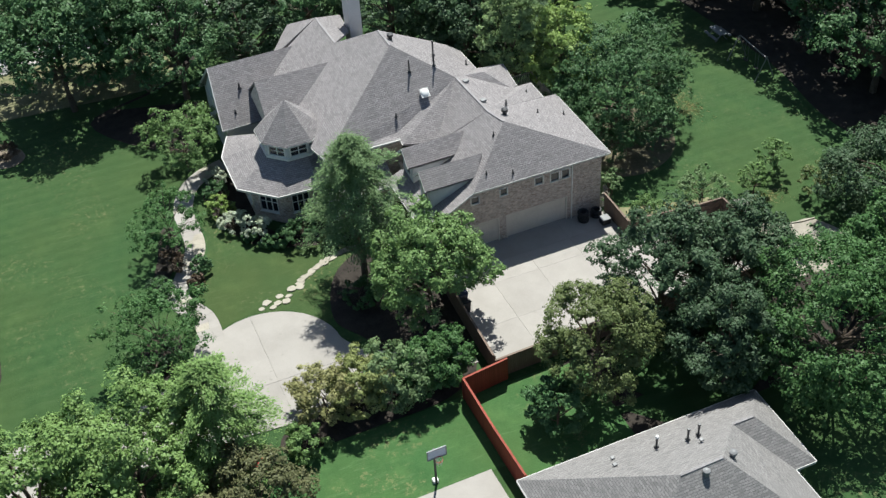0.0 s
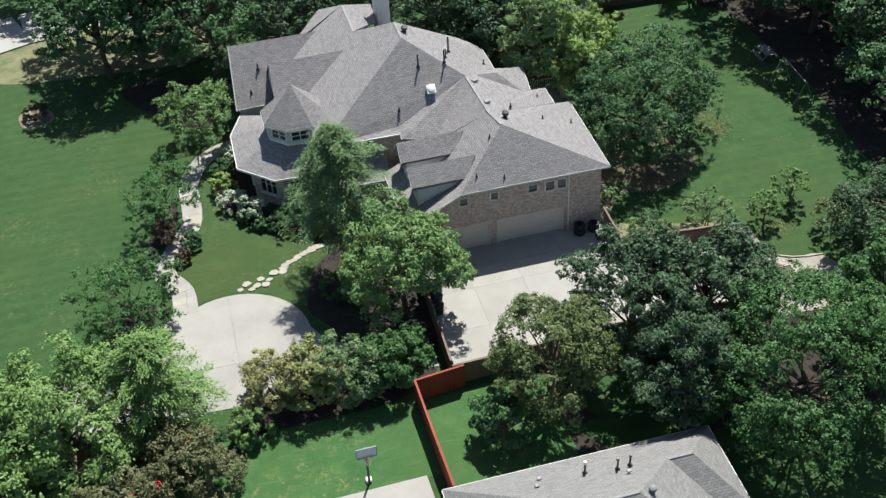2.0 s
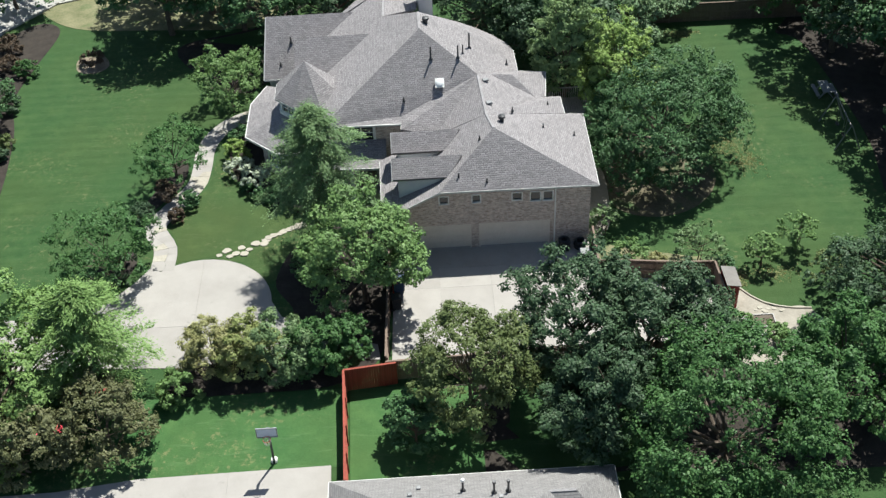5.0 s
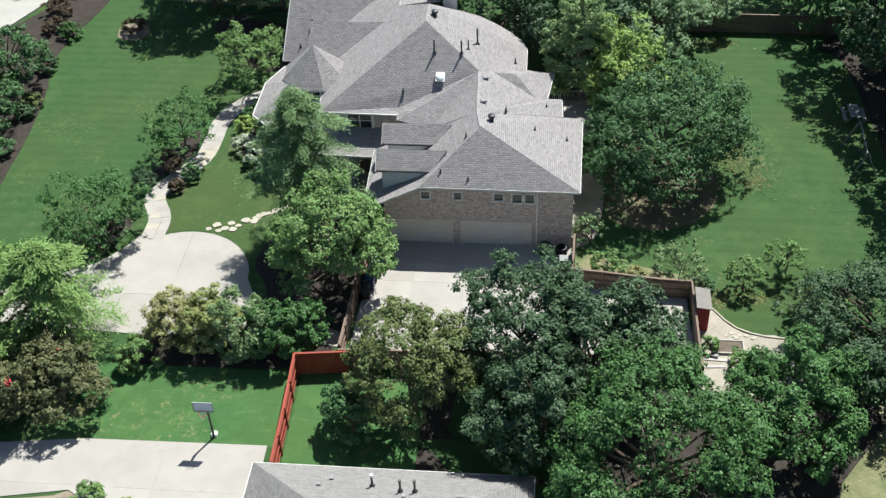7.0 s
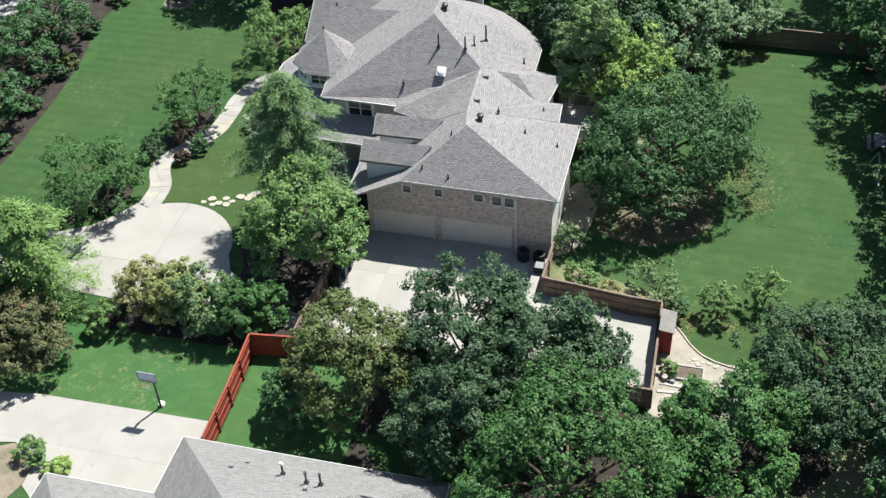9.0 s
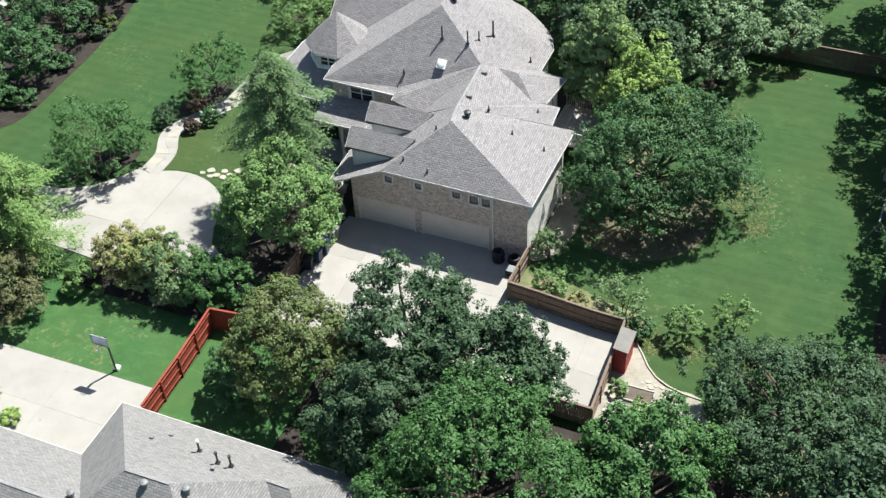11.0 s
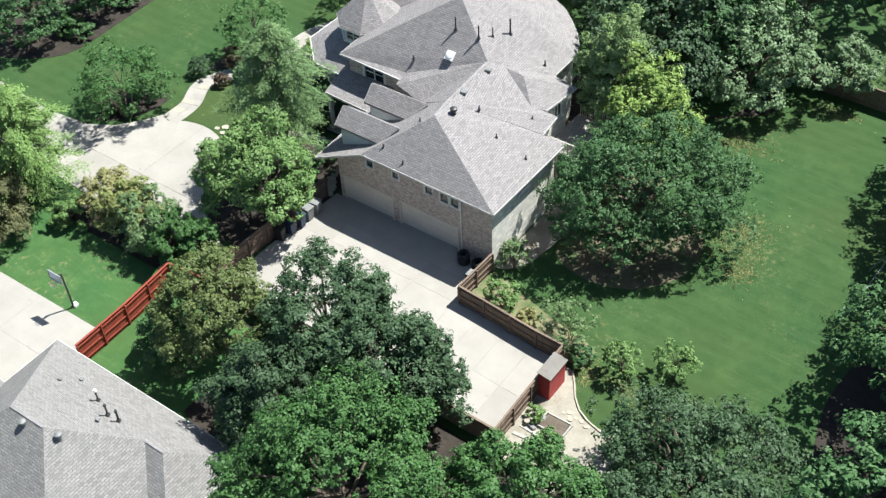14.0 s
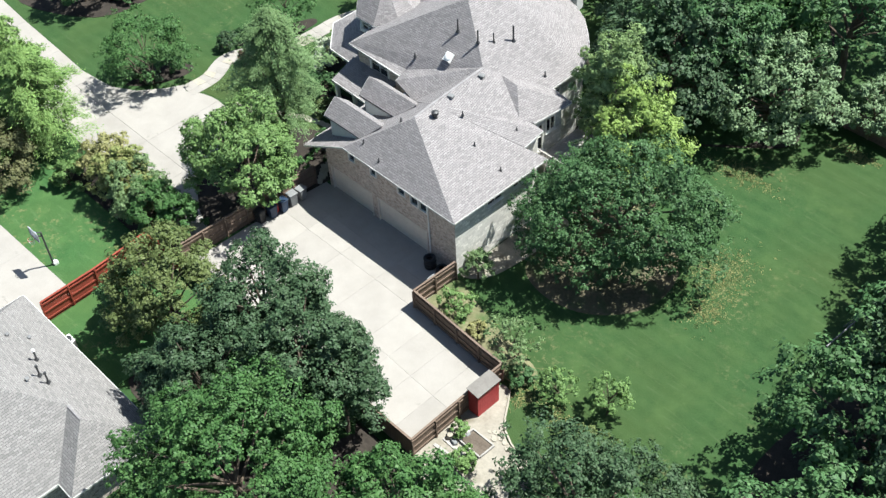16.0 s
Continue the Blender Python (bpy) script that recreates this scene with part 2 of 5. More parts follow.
FLAG = surface("limestone_flag", (0.26, 0.235, 0.195), (0.4, 0.37, 0.31), 6, 1.0, 0.85, relief=0.5)
FENCE = wood_material("brown_fence_wood", (0.1, 0.07, 0.054), (0.215, 0.158, 0.122))
REDFENCE = wood_material("red_stained_wood", (0.17, 0.032, 0.02), (0.31, 0.07, 0.045))
REDPAINT = surface("red_shed_paint", (0.26, 0.03, 0.035), (0.38, 0.055, 0.055), 9, 1.0, 0.6)
GREYWOOD = wood_material("grey_weathered_wood", (0.24, 0.225, 0.21), (0.42, 0.4, 0.38))
SHEDROOF = surface("grey_shed_roofing", (0.14, 0.128, 0.118), (0.21, 0.195, 0.182), 8, 1.2, 0.8)
BARK = surface("grey_brown_bark", (0.06, 0.045, 0.035), (0.17, 0.135, 0.105), 7, 1.0, 0.95, relief=0.9)
METAL = surface("galvanised_metal", (0.16, 0.16, 0.165), (0.25, 0.25, 0.255), 12, 1.5, 0.65, 0.3, 0.4)
DARKMETAL = surface("dark_pipe_metal", (0.03, 0.03, 0.032), (0.08, 0.08, 0.085), 12, 1.5, 0.5, 0.3, 0.5)
BLACKP = surface("black_plastic", (0.012, 0.013, 0.015), (0.03, 0.032, 0.036), 8, 1, 0.5)
BLUEP = surface("blue_plastic", (0.018, 0.032, 0.065), (0.035, 0.06, 0.11), 8, 1, 0.45)
GREYP = surface("grey_plastic", (0.16, 0.165, 0.17), (0.25, 0.255, 0.26), 8, 1, 0.5)
REDP = surface("red_plastic", (0.4, 0.03, 0.03), (0.55, 0.06, 0.05), 8, 1, 0.45)
WHITEP = surface("white_plastic", (0.7, 0.7, 0.69), (0.82, 0.82, 0.8), 8, 1, 0.45)
PANELB = surface("tinted_backboard", (0.4, 0.48, 0.58), (0.5, 0.57, 0.66), 6, 2, 0.2)
F_OAK = foliage("live_oak_leaves", (0.018, 0.052, 0.018), (0.066, 0.140, 0.052), (0.180, 0.270, 0.125))
F_OAKB = foliage("blue_green_oak_leaves", (0.018, 0.042, 0.020), (0.053, 0.097, 0.046), (0.165, 0.225, 0.125))
F_MID = foliage("mid_green_leaves", (0.018, 0.054, 0.015), (0.063, 0.142, 0.042), (0.185, 0.300, 0.110))
F_BRIGHT = foliage("bright_green_leaves", (0.05, 0.105, 0.03), (0.142, 0.238, 0.076), (0.3, 0.41, 0.16))
F_CYP = foliage("feathery_cypress_leaves", (0.050, 0.105, 0.038), (0.152, 0.242, 0.098), (0.300, 0.400, 0.190))
F_YEL = foliage("yellow_green_leaves", (0.088, 0.155, 0.035), (0.250, 0.360, 0.095), (0.450, 0.540, 0.200))
F_OLIVE = foliage("olive_leaves", (0.042, 0.064, 0.020), (0.116, 0.152, 0.052), (0.225, 0.258, 0.100))
F_RUST = foliage("bronze_leaves", (0.050, 0.060, 0.026), (0.135, 0.145, 0.065), (0.270, 0.240, 0.130))
F_PALE = foliage("pale_flowering_leaves", (0.165, 0.231, 0.121), (0.418, 0.462, 0.341), (0.800, 0.800, 0.800))
F_PALE2 = foliage("dusty_young_leaves", (0.050, 0.100, 0.040), (0.140, 0.215, 0.090), (0.330, 0.400, 0.210))
F_WILLOW = foliage("pale_drooping_leaves", (0.070, 0.125, 0.060), (0.185, 0.275, 0.140), (0.360, 0.450, 0.270))
F_LIME = foliage("light_yellow_green_leaves", (0.055, 0.108, 0.026), (0.168, 0.272, 0.080), (0.330, 0.430, 0.160))
F_DKRED = foliage("dark_red_leaves", (0.039, 0.031, 0.020), (0.094, 0.068, 0.044), (0.209, 0.121, 0.083))
F_DRY = foliage("dry_blond_leaves", (0.110, 0.115, 0.050), (0.262, 0.260, 0.110), (0.480, 0.455, 0.220))
F_YDRY = foliage("yellowing_leaves", (0.085, 0.115, 0.036), (0.215, 0.250, 0.085), (0.420, 0.430, 0.180))
F_BIRCH = foliage("grey_green_leaves", (0.07, 0.125, 0.045), (0.185, 0.27, 0.105), (0.34, 0.42, 0.2))
F_FLOWER = foliage("crimson_flowers", (0.651, 0.037, 0.056), (0.770, 0.075, 0.111), (0.770, 0.186, 0.223))

# ---- mesh helpers ----


def thing(name, label, category, at=(0, 0, 0), group="", kind=""):
    e = new(name)
    e.empty_display_size = 0.2
    e.location = at
    return tagged(e, label, category, group, kind)


def add(name, verts, faces, material, parent=None, label="", uv=None, smooth=False):
    """One mesh object from vertices and faces given in the world; kept relative to its parent's origin."""
    o = world_origin(parent)
    me = bpy.data.meshes.new(name)
    me.from_pydata([Vector(v) - o for v in verts], [], faces)
    me.materials.append(material)
    if uv:
        layer = me.uv_layers.new(name="UVMap")
        for p in me.polygons:
            for li, vi in zip(p.loop_indices, p.vertices):
                layer.data[li].uv = uv(Vector(verts[vi]), p.normal)
    if smooth:
        me.polygons.foreach_set("use_smooth", [True] * len(me.polygons))
    me.update()
    ob = new(name, me)
    if parent:
        ob.parent = parent
    if label:
        ob["label"] = label
    return ob


def world_origin(p):
    o = Vector((0, 0, 0))
    while p:
        o += p.location
        p = p.parent
    return o


def bm_add(name, bm, material, parent=None, label="", smooth=False):
    o = world_origin(parent)
    bmesh.ops.translate(bm, verts=bm.verts, vec=-o)
    me = bpy.data.meshes.new(name)
    bm.to_mesh(me)
    bm.free()
    me.materials.append(material)
    if smooth:
        me.polygons.foreach_set("use_smooth", [True] * len(me.polygons))
    ob = new(name, me)
    if parent:
        ob.parent = parent
    if label:
        ob["label"] = label
    return ob


def box_bm(bm, c, s, rz=0.0, bev=0.0, m=None):
    r = bmesh.ops.create_cube(bm, size=1.0)
    vs = r["verts"]
    mt = (m if m is not None else Matrix.Translation(c) @ Matrix.Rotation(rz, 4, "Z")) @ Matrix.Diagonal((*s, 1))
    bmesh.ops.transform(bm, matrix=mt, verts=vs)
    if bev:
        es = list({e for v in vs for e in v.link_edges})
        bmesh.ops.bevel(bm, geom=es, offset=bev, segments=1, affect="EDGES")


def box(name, c, s, material, parent=None, label="", rz=0.0, bev=0.0):
    bm = bmesh.new()
    box_bm(bm, c, s, rz, bev)
    return bm_add(name, bm, material, parent, label)


def beam(name, p, q, w, h, material, parent=None, label=""):
    """A bar with a rectangular section from p to q."""
    p, q = Vector(p), Vector(q)
    d = q - p
    m = Matrix.Translation((p + q) / 2) @ d.to_track_quat("X", "Z").to_matrix().to_4x4()
    bm = bmesh.new()
    box_bm(bm, None, (d.length, w, h), m=m)
    return bm_add(name, bm, material, parent, label)


def tube_bm(bm, p, q, r0, r1, n=8, caps=True):
    p, q = Vector(p), Vector(q)
    d = q - p
    m = Matrix.Translation((p + q) / 2) @ d.to_track_quat("Z", "Y").to_matrix().to_4x4()
    bmesh.ops.create_cone(bm, cap_ends=caps, segments=n, radius1=r0, radius2=r1, depth=d.length, matrix=m)


def tube(name, p, q, r0, r1, material, parent=None, label="", n=10):
    bm = bmesh.new()
    tube_bm(bm, p, q, r0, r1, n)
    return bm_add(name, bm, material, parent, label)


def prism(name, poly, z0, z1, material, parent=None, label="", bev=0.0):
    """A flat slab over an outline in plan; z0 and z1 may be functions of (x, y)."""
    f0 = z0 if callable(z0) else (lambda x, y: z0)
    f1 = z1 if callable(z1) else (lambda x, y: z1)
    n = len(poly)
    vs = [(x, y, f0(x, y)) for x, y in poly] + [(x, y, f1(x, y)) for x, y in poly]
    fs = [tuple(range(n, 2 * n)), tuple(reversed(range(n)))] + [(i, (i + 1) % n, n + (i + 1) % n, n + i) for i in range(n)]
    return add(name, vs, fs, material, parent, label)


def slope_uv(v, n):
    nn = Vector(n)
    if abs(nn.z) > 0.98:
        return (v.x, v.y)
    h = Vector((-nn.y, nn.x, 0)).normalized()
    up = nn.cross(h)
    return (v.dot(h), v.dot(up) if abs(up.z) > 0.01 else v.z)


def facet(name, pts, material, parent, label="", thick=0.16):
    """One roof slope: a plate of real thickness over the given corners."""
    pts = [Vector(p) for p in pts]
    nrm = Vector((0, 0, 0))
    for a, b in zip(pts, pts[1:] + pts[:1]):
        nrm += Vector(((a.y - b.y) * (a.z + b.z), (a.z - b.z) * (a.x + b.x), (a.x - b.x) * (a.y + b.y)))
    if nrm.z < 0:
        pts.reverse()
    n = len(pts)
    vs = [tuple(p) for p in pts] + [(p.x, p.y, p.z - thick) for p in pts]
    fs = [tuple(range(n)), tuple(reversed(range(n, 2 * n)))] + [(i, n + i, n + (i + 1) % n, (i + 1) % n) for i in range(n)]
    return add(name, vs, fs, material, parent, label, uv=slope_uv)


def wall(name, p0, p1, z0, z1, material, parent, openings=(), thick=0.25, label=""):
    """A wall from p0 to p1 in plan, its outer face on the right-hand side, with real openings (u0, u1, z0, z1)."""
    a, b = Vector((*p0, 0)), Vector((*p1, 0))
    d = (b - a)
    ln = d.length
    d.normalize()
    inn = Vector((-d.y, d.x, 0)) * thick
    us = sorted({0.003, ln - 0.003, *[u for o in openings for u in o[:2]]})
    zs = sorted({z0, z1, *[z for o in openings for z in o[2:]]})
    verts, faces = [], []
    for i in range(len(us) - 1):
        for j in range(len(zs) - 1):
            um, zm = (us[i] + us[i + 1]) / 2, (zs[j] + zs[j + 1]) / 2
            if any(o[0] < um < o[1] and o[2] < zm < o[3] for o in openings):
                continue
            k = len(verts)
            for off in (Vector((0, 0, 0)), inn):
                for u, z in ((us[i], zs[j]), (us[i + 1], zs[j]), (us[i + 1], zs[j + 1]), (us[i], zs[j + 1])):
                    p = a + d * u + off
                    verts.append((p.x, p.y, z))
            faces += [(k, k + 1, k + 2, k + 3), (k + 7, k + 6, k + 5, k + 4), (k, k + 4, k + 5, k + 1), (k + 1, k + 5, k + 6, k + 2), (k + 2, k + 6, k + 7, k + 3), (k + 3, k + 7, k + 4, k)]
    return add(name, verts, faces, material, parent, label, uv=slope_uv)


def window(parent, p0, p1, u0, u1, z0, z1, panes=2, rows=1, trim=0.09, sill=True):
    """A framed window set in an opening of the wall from p0 to p1."""
    a, b = Vector((*p0, 0)), Vector((*p1, 0))
    d = (b - a).normalized()
    out = Vector((d.y, -d.x, 0))

    def pt(u, z, o):
        v = a + d * u + out * o
        return (v.x, v.y, z)
    w = new("window")
    w.location = Vector(pt((u0 + u1) / 2, z0, 0)) - world_origin(parent)
    w.parent = parent
    bm = bmesh.new()
    rz = math.atan2(d.y, d.x)
    for u, z, su, sz in (((u0 + u1) / 2, z0, u1 - u0 + trim, trim), ((u0 + u1) / 2, z1, u1 - u0 + trim, trim), (u0, (z0 + z1) / 2, trim, z1 - z0 + trim), (u1, (z0 + z1) / 2, trim, z1 - z0 + trim)):
        box_bm(bm, pt(u, z, -0.02), (su, 0.12, sz), rz)
    for i in range(1, panes):
        box_bm(bm, pt(u0 + (u1 - u0) * i / panes, (z0 + z1) / 2, -0.04), (0.07, 0.07, z1 - z0), rz)
    for i in range(1, rows):
        box_bm(bm, pt((u0 + u1) / 2, z0 + (z1 - z0) * i / rows, -0.045), (u1 - u0, 0.05, 0.05), rz)
    bm_add("frame", bm, TRIM, w, "white painted window frame")
    box("pane", pt((u0 + u1) / 2, (z0 + z1) / 2, -0.09), (u1 - u0, 0.02, z1 - z0), GLASS, w, "dark reflecting glass", rz)
    if sill:
        box("sill", pt((u0 + u1) / 2, z0 - 0.06, 0.05), (u1 - u0 + 0.16, 0.14, 0.05), TRIM, w, "", rz)
    return w


def quads_mesh(name, p, nr, t, ln, wd):
    """Folded leaf blades: centres, normals, directions, lengths and half widths, as one mesh."""
    n = len(p)
    s = np.cross(nr, t)
    v = np.empty((n, 4, 3))
    v[:, 0] = p - t * ln * 0.5
    v[:, 1] = p + s * wd + nr * wd * 0.35
    v[:, 2] = p + t * ln * 0.5
    v[:, 3] = p - s * wd + nr * wd * 0.35
    me = bpy.data.meshes.new(name)
    me.vertices.add(n * 4)
    me.vertices.foreach_set("co", v.ravel())
    me.loops.add(n * 4)
    me.loops.foreach_set("vertex_index", np.arange(n * 4))
    me.polygons.add(n)
    me.polygons.foreach_set("loop_start", np.arange(n) * 4)
    me.update(calc_edges=True)
    return me


def unit(a):
    return a / np.linalg.norm(a, axis=1)[:, None]


def leaves_mesh(name, centers, radii, per, size, seed, squash=0.8, inner=0.45):
    """Leaf blades strewn evenly round clump centres."""
    size = size * 0.74
    rg = np.random.RandomState(seed)
    n = len(centers) * per
    c = np.repeat(np.array(centers, float), per, 0)
    r = np.repeat(np.array(radii, float), per)[:, None]
    d = rg.normal(size=(n, 3))
    d[:, 2] += 0.35
    d = unit(d)
    rad = (inner + (1 - inner) * rg.rand(n, 1) ** 0.6) * (1 + 0.08 * rg.normal(size=(n, 1)))
    p = c + d * rad * r * np.array([1, 1, squash])
    nr = unit(d + rg.normal(size=(n, 3)) * 0.24 + np.array([0, 0, 0.4]))
    t = unit(np.cross(nr, rg.normal(size=(n, 3))))
    ln = size * (0.6 + 0.8 * rg.rand(n, 1))
    return quads_mesh(name, p, nr, t, ln, ln * (0.15 + 0.14 * rg.rand(n, 1)))


def crown_mesh(name, centers, radii, per, size, seed, squash=0.8, droop=0.0, feather=False, blade=0.3):
    """A crown: every clump carries tufts on its shell, every tuft a fan of leaf blades, with gaps between the tufts."""
    rg = np.random.RandomState(seed)
    each = 15
    k = max(2, per // each)
    c = np.repeat(np.array(centers, float), k, 0)
    r = np.repeat(np.array(radii, float), k)[:, None]
    m = len(c)
    d = rg.normal(size=(m, 3))
    d[:, 2] = np.abs(d[:, 2]) * 0.75 + 0.3 * d[:, 2]
    axis = c * np.array([1, 1, 0.0])
    out = axis / np.maximum(np.linalg.norm(axis, axis=1)[:, None], 0.3)
    d = unit(d + out * (0.9 if feather else 0.45))
    tc = c + d * r * (0.62 + 0.43 * rg.rand(m, 1) ** 0.7) * np.array([1, 1, squash])
    tr = np.minimum(size * 1.15, 0.08 + r * 0.3) * (0.65 + 0.7 * rg.rand(m, 1))
    n = m * each
    tc, tr, d, out = [np.repeat(a, each, 0) for a in (tc, tr, d, out)]
    q = rg.normal(size=(n, 3))
    q = unit(q) * rg.rand(n, 1) ** 0.5
    if feather:
        along = unit(out + np.array([0, 0, -droop]) + 0.35 * rg.normal(size=(n, 3)))
        p = tc + along * tr * 1.5 * rg.normal(size=(n, 1)) + q * tr * np.array([0.6, 0.6, 0.4])
        nr = unit(np.array([0, 0, 1.0]) + 0.45 * d + 0.4 * rg.normal(size=(n, 3)))
        t = unit(along - nr * np.sum(along * nr, 1)[:, None])
    else:
        p = tc + q * tr * np.array([1, 1, 0.75])
        nr = unit(0.55 * d + 0.5 * q + np.array([0, 0, 0.45]) + 0.32 * rg.normal(size=(n, 3)))
        way = q + 0.6 * rg.normal(size=(n, 3)) - np.array([0, 0, droop])
        t = unit(way - nr * np.sum(way * nr, 1)[:, None])
    ln = size * 0.72 * (0.6 + 0.8 * rg.rand(n, 1))
    return quads_mesh(name, p, nr, t, ln, ln * blade * (0.75 + 0.5 * rg.rand(n, 1)))


def clumps(kind, r, h, base, seed, count, stretch=1.0):
    """Centres and radii of the leaf clumps of a crown, about the trunk's foot."""
    rg = random.Random(seed)
    out = []
    for i in range(count):
        a = rg.uniform(0, math.tau)
        if kind == "cone":
            k = ((i + rg.random()) / count) ** 0.85
            a = (i * 2.4 + rg.uniform(-0.3, 0.3)) % math.tau
            lobe = 1.0 + 0.16 * math.sin(3 * a + 7 * k + seed) + 0.14 * math.sin(5 * a - 17 * k)
            reach = r * min(1.0, 0.45 + 2.0 * k) * (1 - k) ** 0.5 * lobe * rg.uniform(0.62, 1.12)
            for f in (0.3, 0.55, 0.78, 1.0):
                rr = reach * f
                z = base + (h - base) * k + 0.1 * rr - 0.16 * f * f * reach
                b = r * (0.075 + 0.085 * (1 - k)) * (1.5 - 0.5 * f) * rg.uniform(0.85, 1.25)
                w = a + rg.uniform(-0.12, 0.12)
                out.append((Vector((rr * math.cos(w) * stretch, rr * math.sin(w) / stretch, z)), b))
            continue
        else:
            u = rg.uniform(-0.35, 1.0)
            q = math.sqrt(max(0.0, 1 - u * u)) if u > 0 else 1.0 + 0.35 * u
            f = (0.6 + 0.38 * math.sqrt(rg.random())) * (1 + 0.13 * math.sin(3 * a + seed) + 0.1 * math.sin(5 * a + 4 * u + 2 * seed) + 0.07 * math.sin(9 * a - 6 * u))
            mid = base + (h - base) * 0.36
            z = mid + u * f * (h - mid if u > 0 else (mid - base) * 2.2)
            rr = r * q * f
            br = min(1.2, r * rg.uniform(0.1, 0.25)) * (1.15 if u < 0.2 else 1.0)
        out.append((Vector((rr * math.cos(a) * stretch, rr * math.sin(a) / stretch, z)), br))
    return out


def plant(name, label, category, at, kind, r, h, base, leaf, seed, count=46, per=230, size=0.3, rz=0.0, stretch=1.0, trunk_r=None, group="", droop=0.0, inner=0.45, accent=None, stems=1, air=1.0, blade=0.3):
    """A tree or shrub: a tapered trunk with limbs, and a crown of leaf clumps."""
    e = thing(name, label, category, (at[0], at[1], gz(at[0], at[1]) if len(at) < 3 else at[2]), group)
    count, per, size = int(count * (0.6 if kind == "cone" else 1.7)), int(per * (0.82 if kind == "cone" else 1.12) * air), size * 0.84
    cl = clumps(kind, r, h, base, seed, count, stretch)
    rg = random.Random(seed + 5)
    me = crown_mesh("crown", [c for c, _ in cl], [b for _, b in cl], per, size, seed, 0.55 if kind == "cone" else 0.8, droop, kind == "cone", 0.16 if kind == "cone" else blade)
    me.materials.append(leaf)
    cr = new("crown", me)
    cr.parent = e
    if accent:
        ac = [cl[i] for i in range(0, len(cl), max(1, len(cl) // accent[1]))]
        me2 = leaves_mesh("blossom", [c + Vector((0, 0, b * 0.4)) for c, b in ac], [b * 0.55 for _, b in ac], accent[2], size * 0.8, seed + 3)
        me2.materials.append(accent[0])
        b2 = new("blossom", me2)
        b2.parent = e
        b2["label"] = accent[3]
    tr = trunk_r or max(0.06, r * 0.055)
    bm = bmesh.new()
    top = h * (0.92 if kind == "cone" else 0.62)
    for s in range(stems):
        lean = Vector((rg.uniform(-1, 1), rg.uniform(-1, 1), 0)) * (0.04 * h if stems == 1 else 0.16 * r * stems)
        foot = Vector((0, 0, -0.15)) + (lean * 0.3 if stems > 1 else Vector())
        prev = foot
        for k in range(1, 6):
            q = foot + lean * (k / 5) + Vector((rg.uniform(-1, 1) * 0.05 * r, rg.uniform(-1, 1) * 0.05 * r, (top + 0.15) * k / 5))
            tube_bm(bm, prev, q, tr * (1.25 - 0.22 * k + 0.05), tr * (1.25 - 0.22 * (k + 1) + 0.08) + 0.01, 8, k == 1)
            prev = q
    for c, b in cl[:: max(1, len(cl) // 16)]:
        s = Vector((0, 0, min(top * 0.9, max(base * 0.6, c.z * 0.55))))
        mid = s.lerp(c, 0.55) + Vector((0, 0, 0.12 * r * rg.uniform(0, 1)))
        tube_bm(bm, s, mid, tr * 0.42, tr * 0.26, 5, False)
        tube_bm(bm, mid, c, tr * 0.26, tr * 0.08, 5, False)
    me3 = bpy.data.meshes.new("trunk")
    bm.to_mesh(me3)
    bm.free()
    me3.materials.append(BARK)
    t = new("trunk", me3)
    t.parent = e
    e.rotation_euler = (0, 0, rz)
    return e


def smooth01(v):
    v = min(1.0, max(0.0, v))
    return v * v * (3 - 2 * v)


def gz(x, y):
    """Height of the ground: level round the house, falling gently to the back garden and the neighbouring plot."""
    return -0.68 * smooth01((x - 2.0) / 8.5) - 0.3 * smooth01((-12.5 - y) / 5.0) * (1 - smooth01((x - 2.0) / 8.5))


def clip_poly(poly, nx, ny, c):
    """The part of an outline where nx*x + ny*y <= c."""
    out = []
    for (x0, y0), (x1, y1) in zip(poly, poly[1:] + poly[:1]):
        d0, d1 = nx * x0 + ny * y0 - c, nx * x1 + ny * y1 - c
        if d0 <= 0:
            out.append((x0, y0))
        if d0 * d1 < 0:
            k = d0 / (d0 - d1)
            out.append((x0 + (x1 - x0) * k, y0 + (y1 - y0) * k))
    return out


def slabs(name, poly, parent, xs, ys, rise, material, gap=0.015):
    """Cast panels of an outline cut along joints at xs and ys."""
    xs = [-999, *sorted(xs), 999]
    ys = [-999, *sorted(ys), 999]
    for x0, x1 in zip(xs, xs[1:]):
        for y0, y1 in zip(ys, ys[1:]):
            p = clip_poly(clip_poly(clip_poly(clip_poly(poly, 1, 0, x1 - gap), -1, 0, -x0 - gap), 0, 1, y1 - gap), 0, -1, -y0 - gap)
            if len(p) > 2:
                prism(name, p, lambda x, y: gz(x, y) - 0.1, lambda x, y: gz(x, y) + rise, material, parent)


def arc(cx, cy, r, a0, a1, n, ry=None):
    ry = ry or r
    return [(cx + r * math.cos(radians(a0 + (a1 - a0) * i / n)), cy + ry * math.sin(radians(a0 + (a1 - a0) * i / n))) for i in range(n + 1)]


def spline(pts, n=6):
    """A smooth closed outline through a few corners."""
    out = []
    m = len(pts)
    for i in range(m):
        p0, p1, p2, p3 = [Vector((*pts[(i + k) % m], 0)) for k in (-1, 0, 1, 2)]
        for j in range(n):
            t = j / n
            q = 0.5 * ((2 * p1) + (p2 - p0) * t + (2 * p0 - 5 * p1 + 4 * p2 - p3) * t * t + (3 * p1 - p0 - 3 * p2 + p3) * t ** 3)
            out.append((q.x, q.y))
    return out

# ---- ground ----


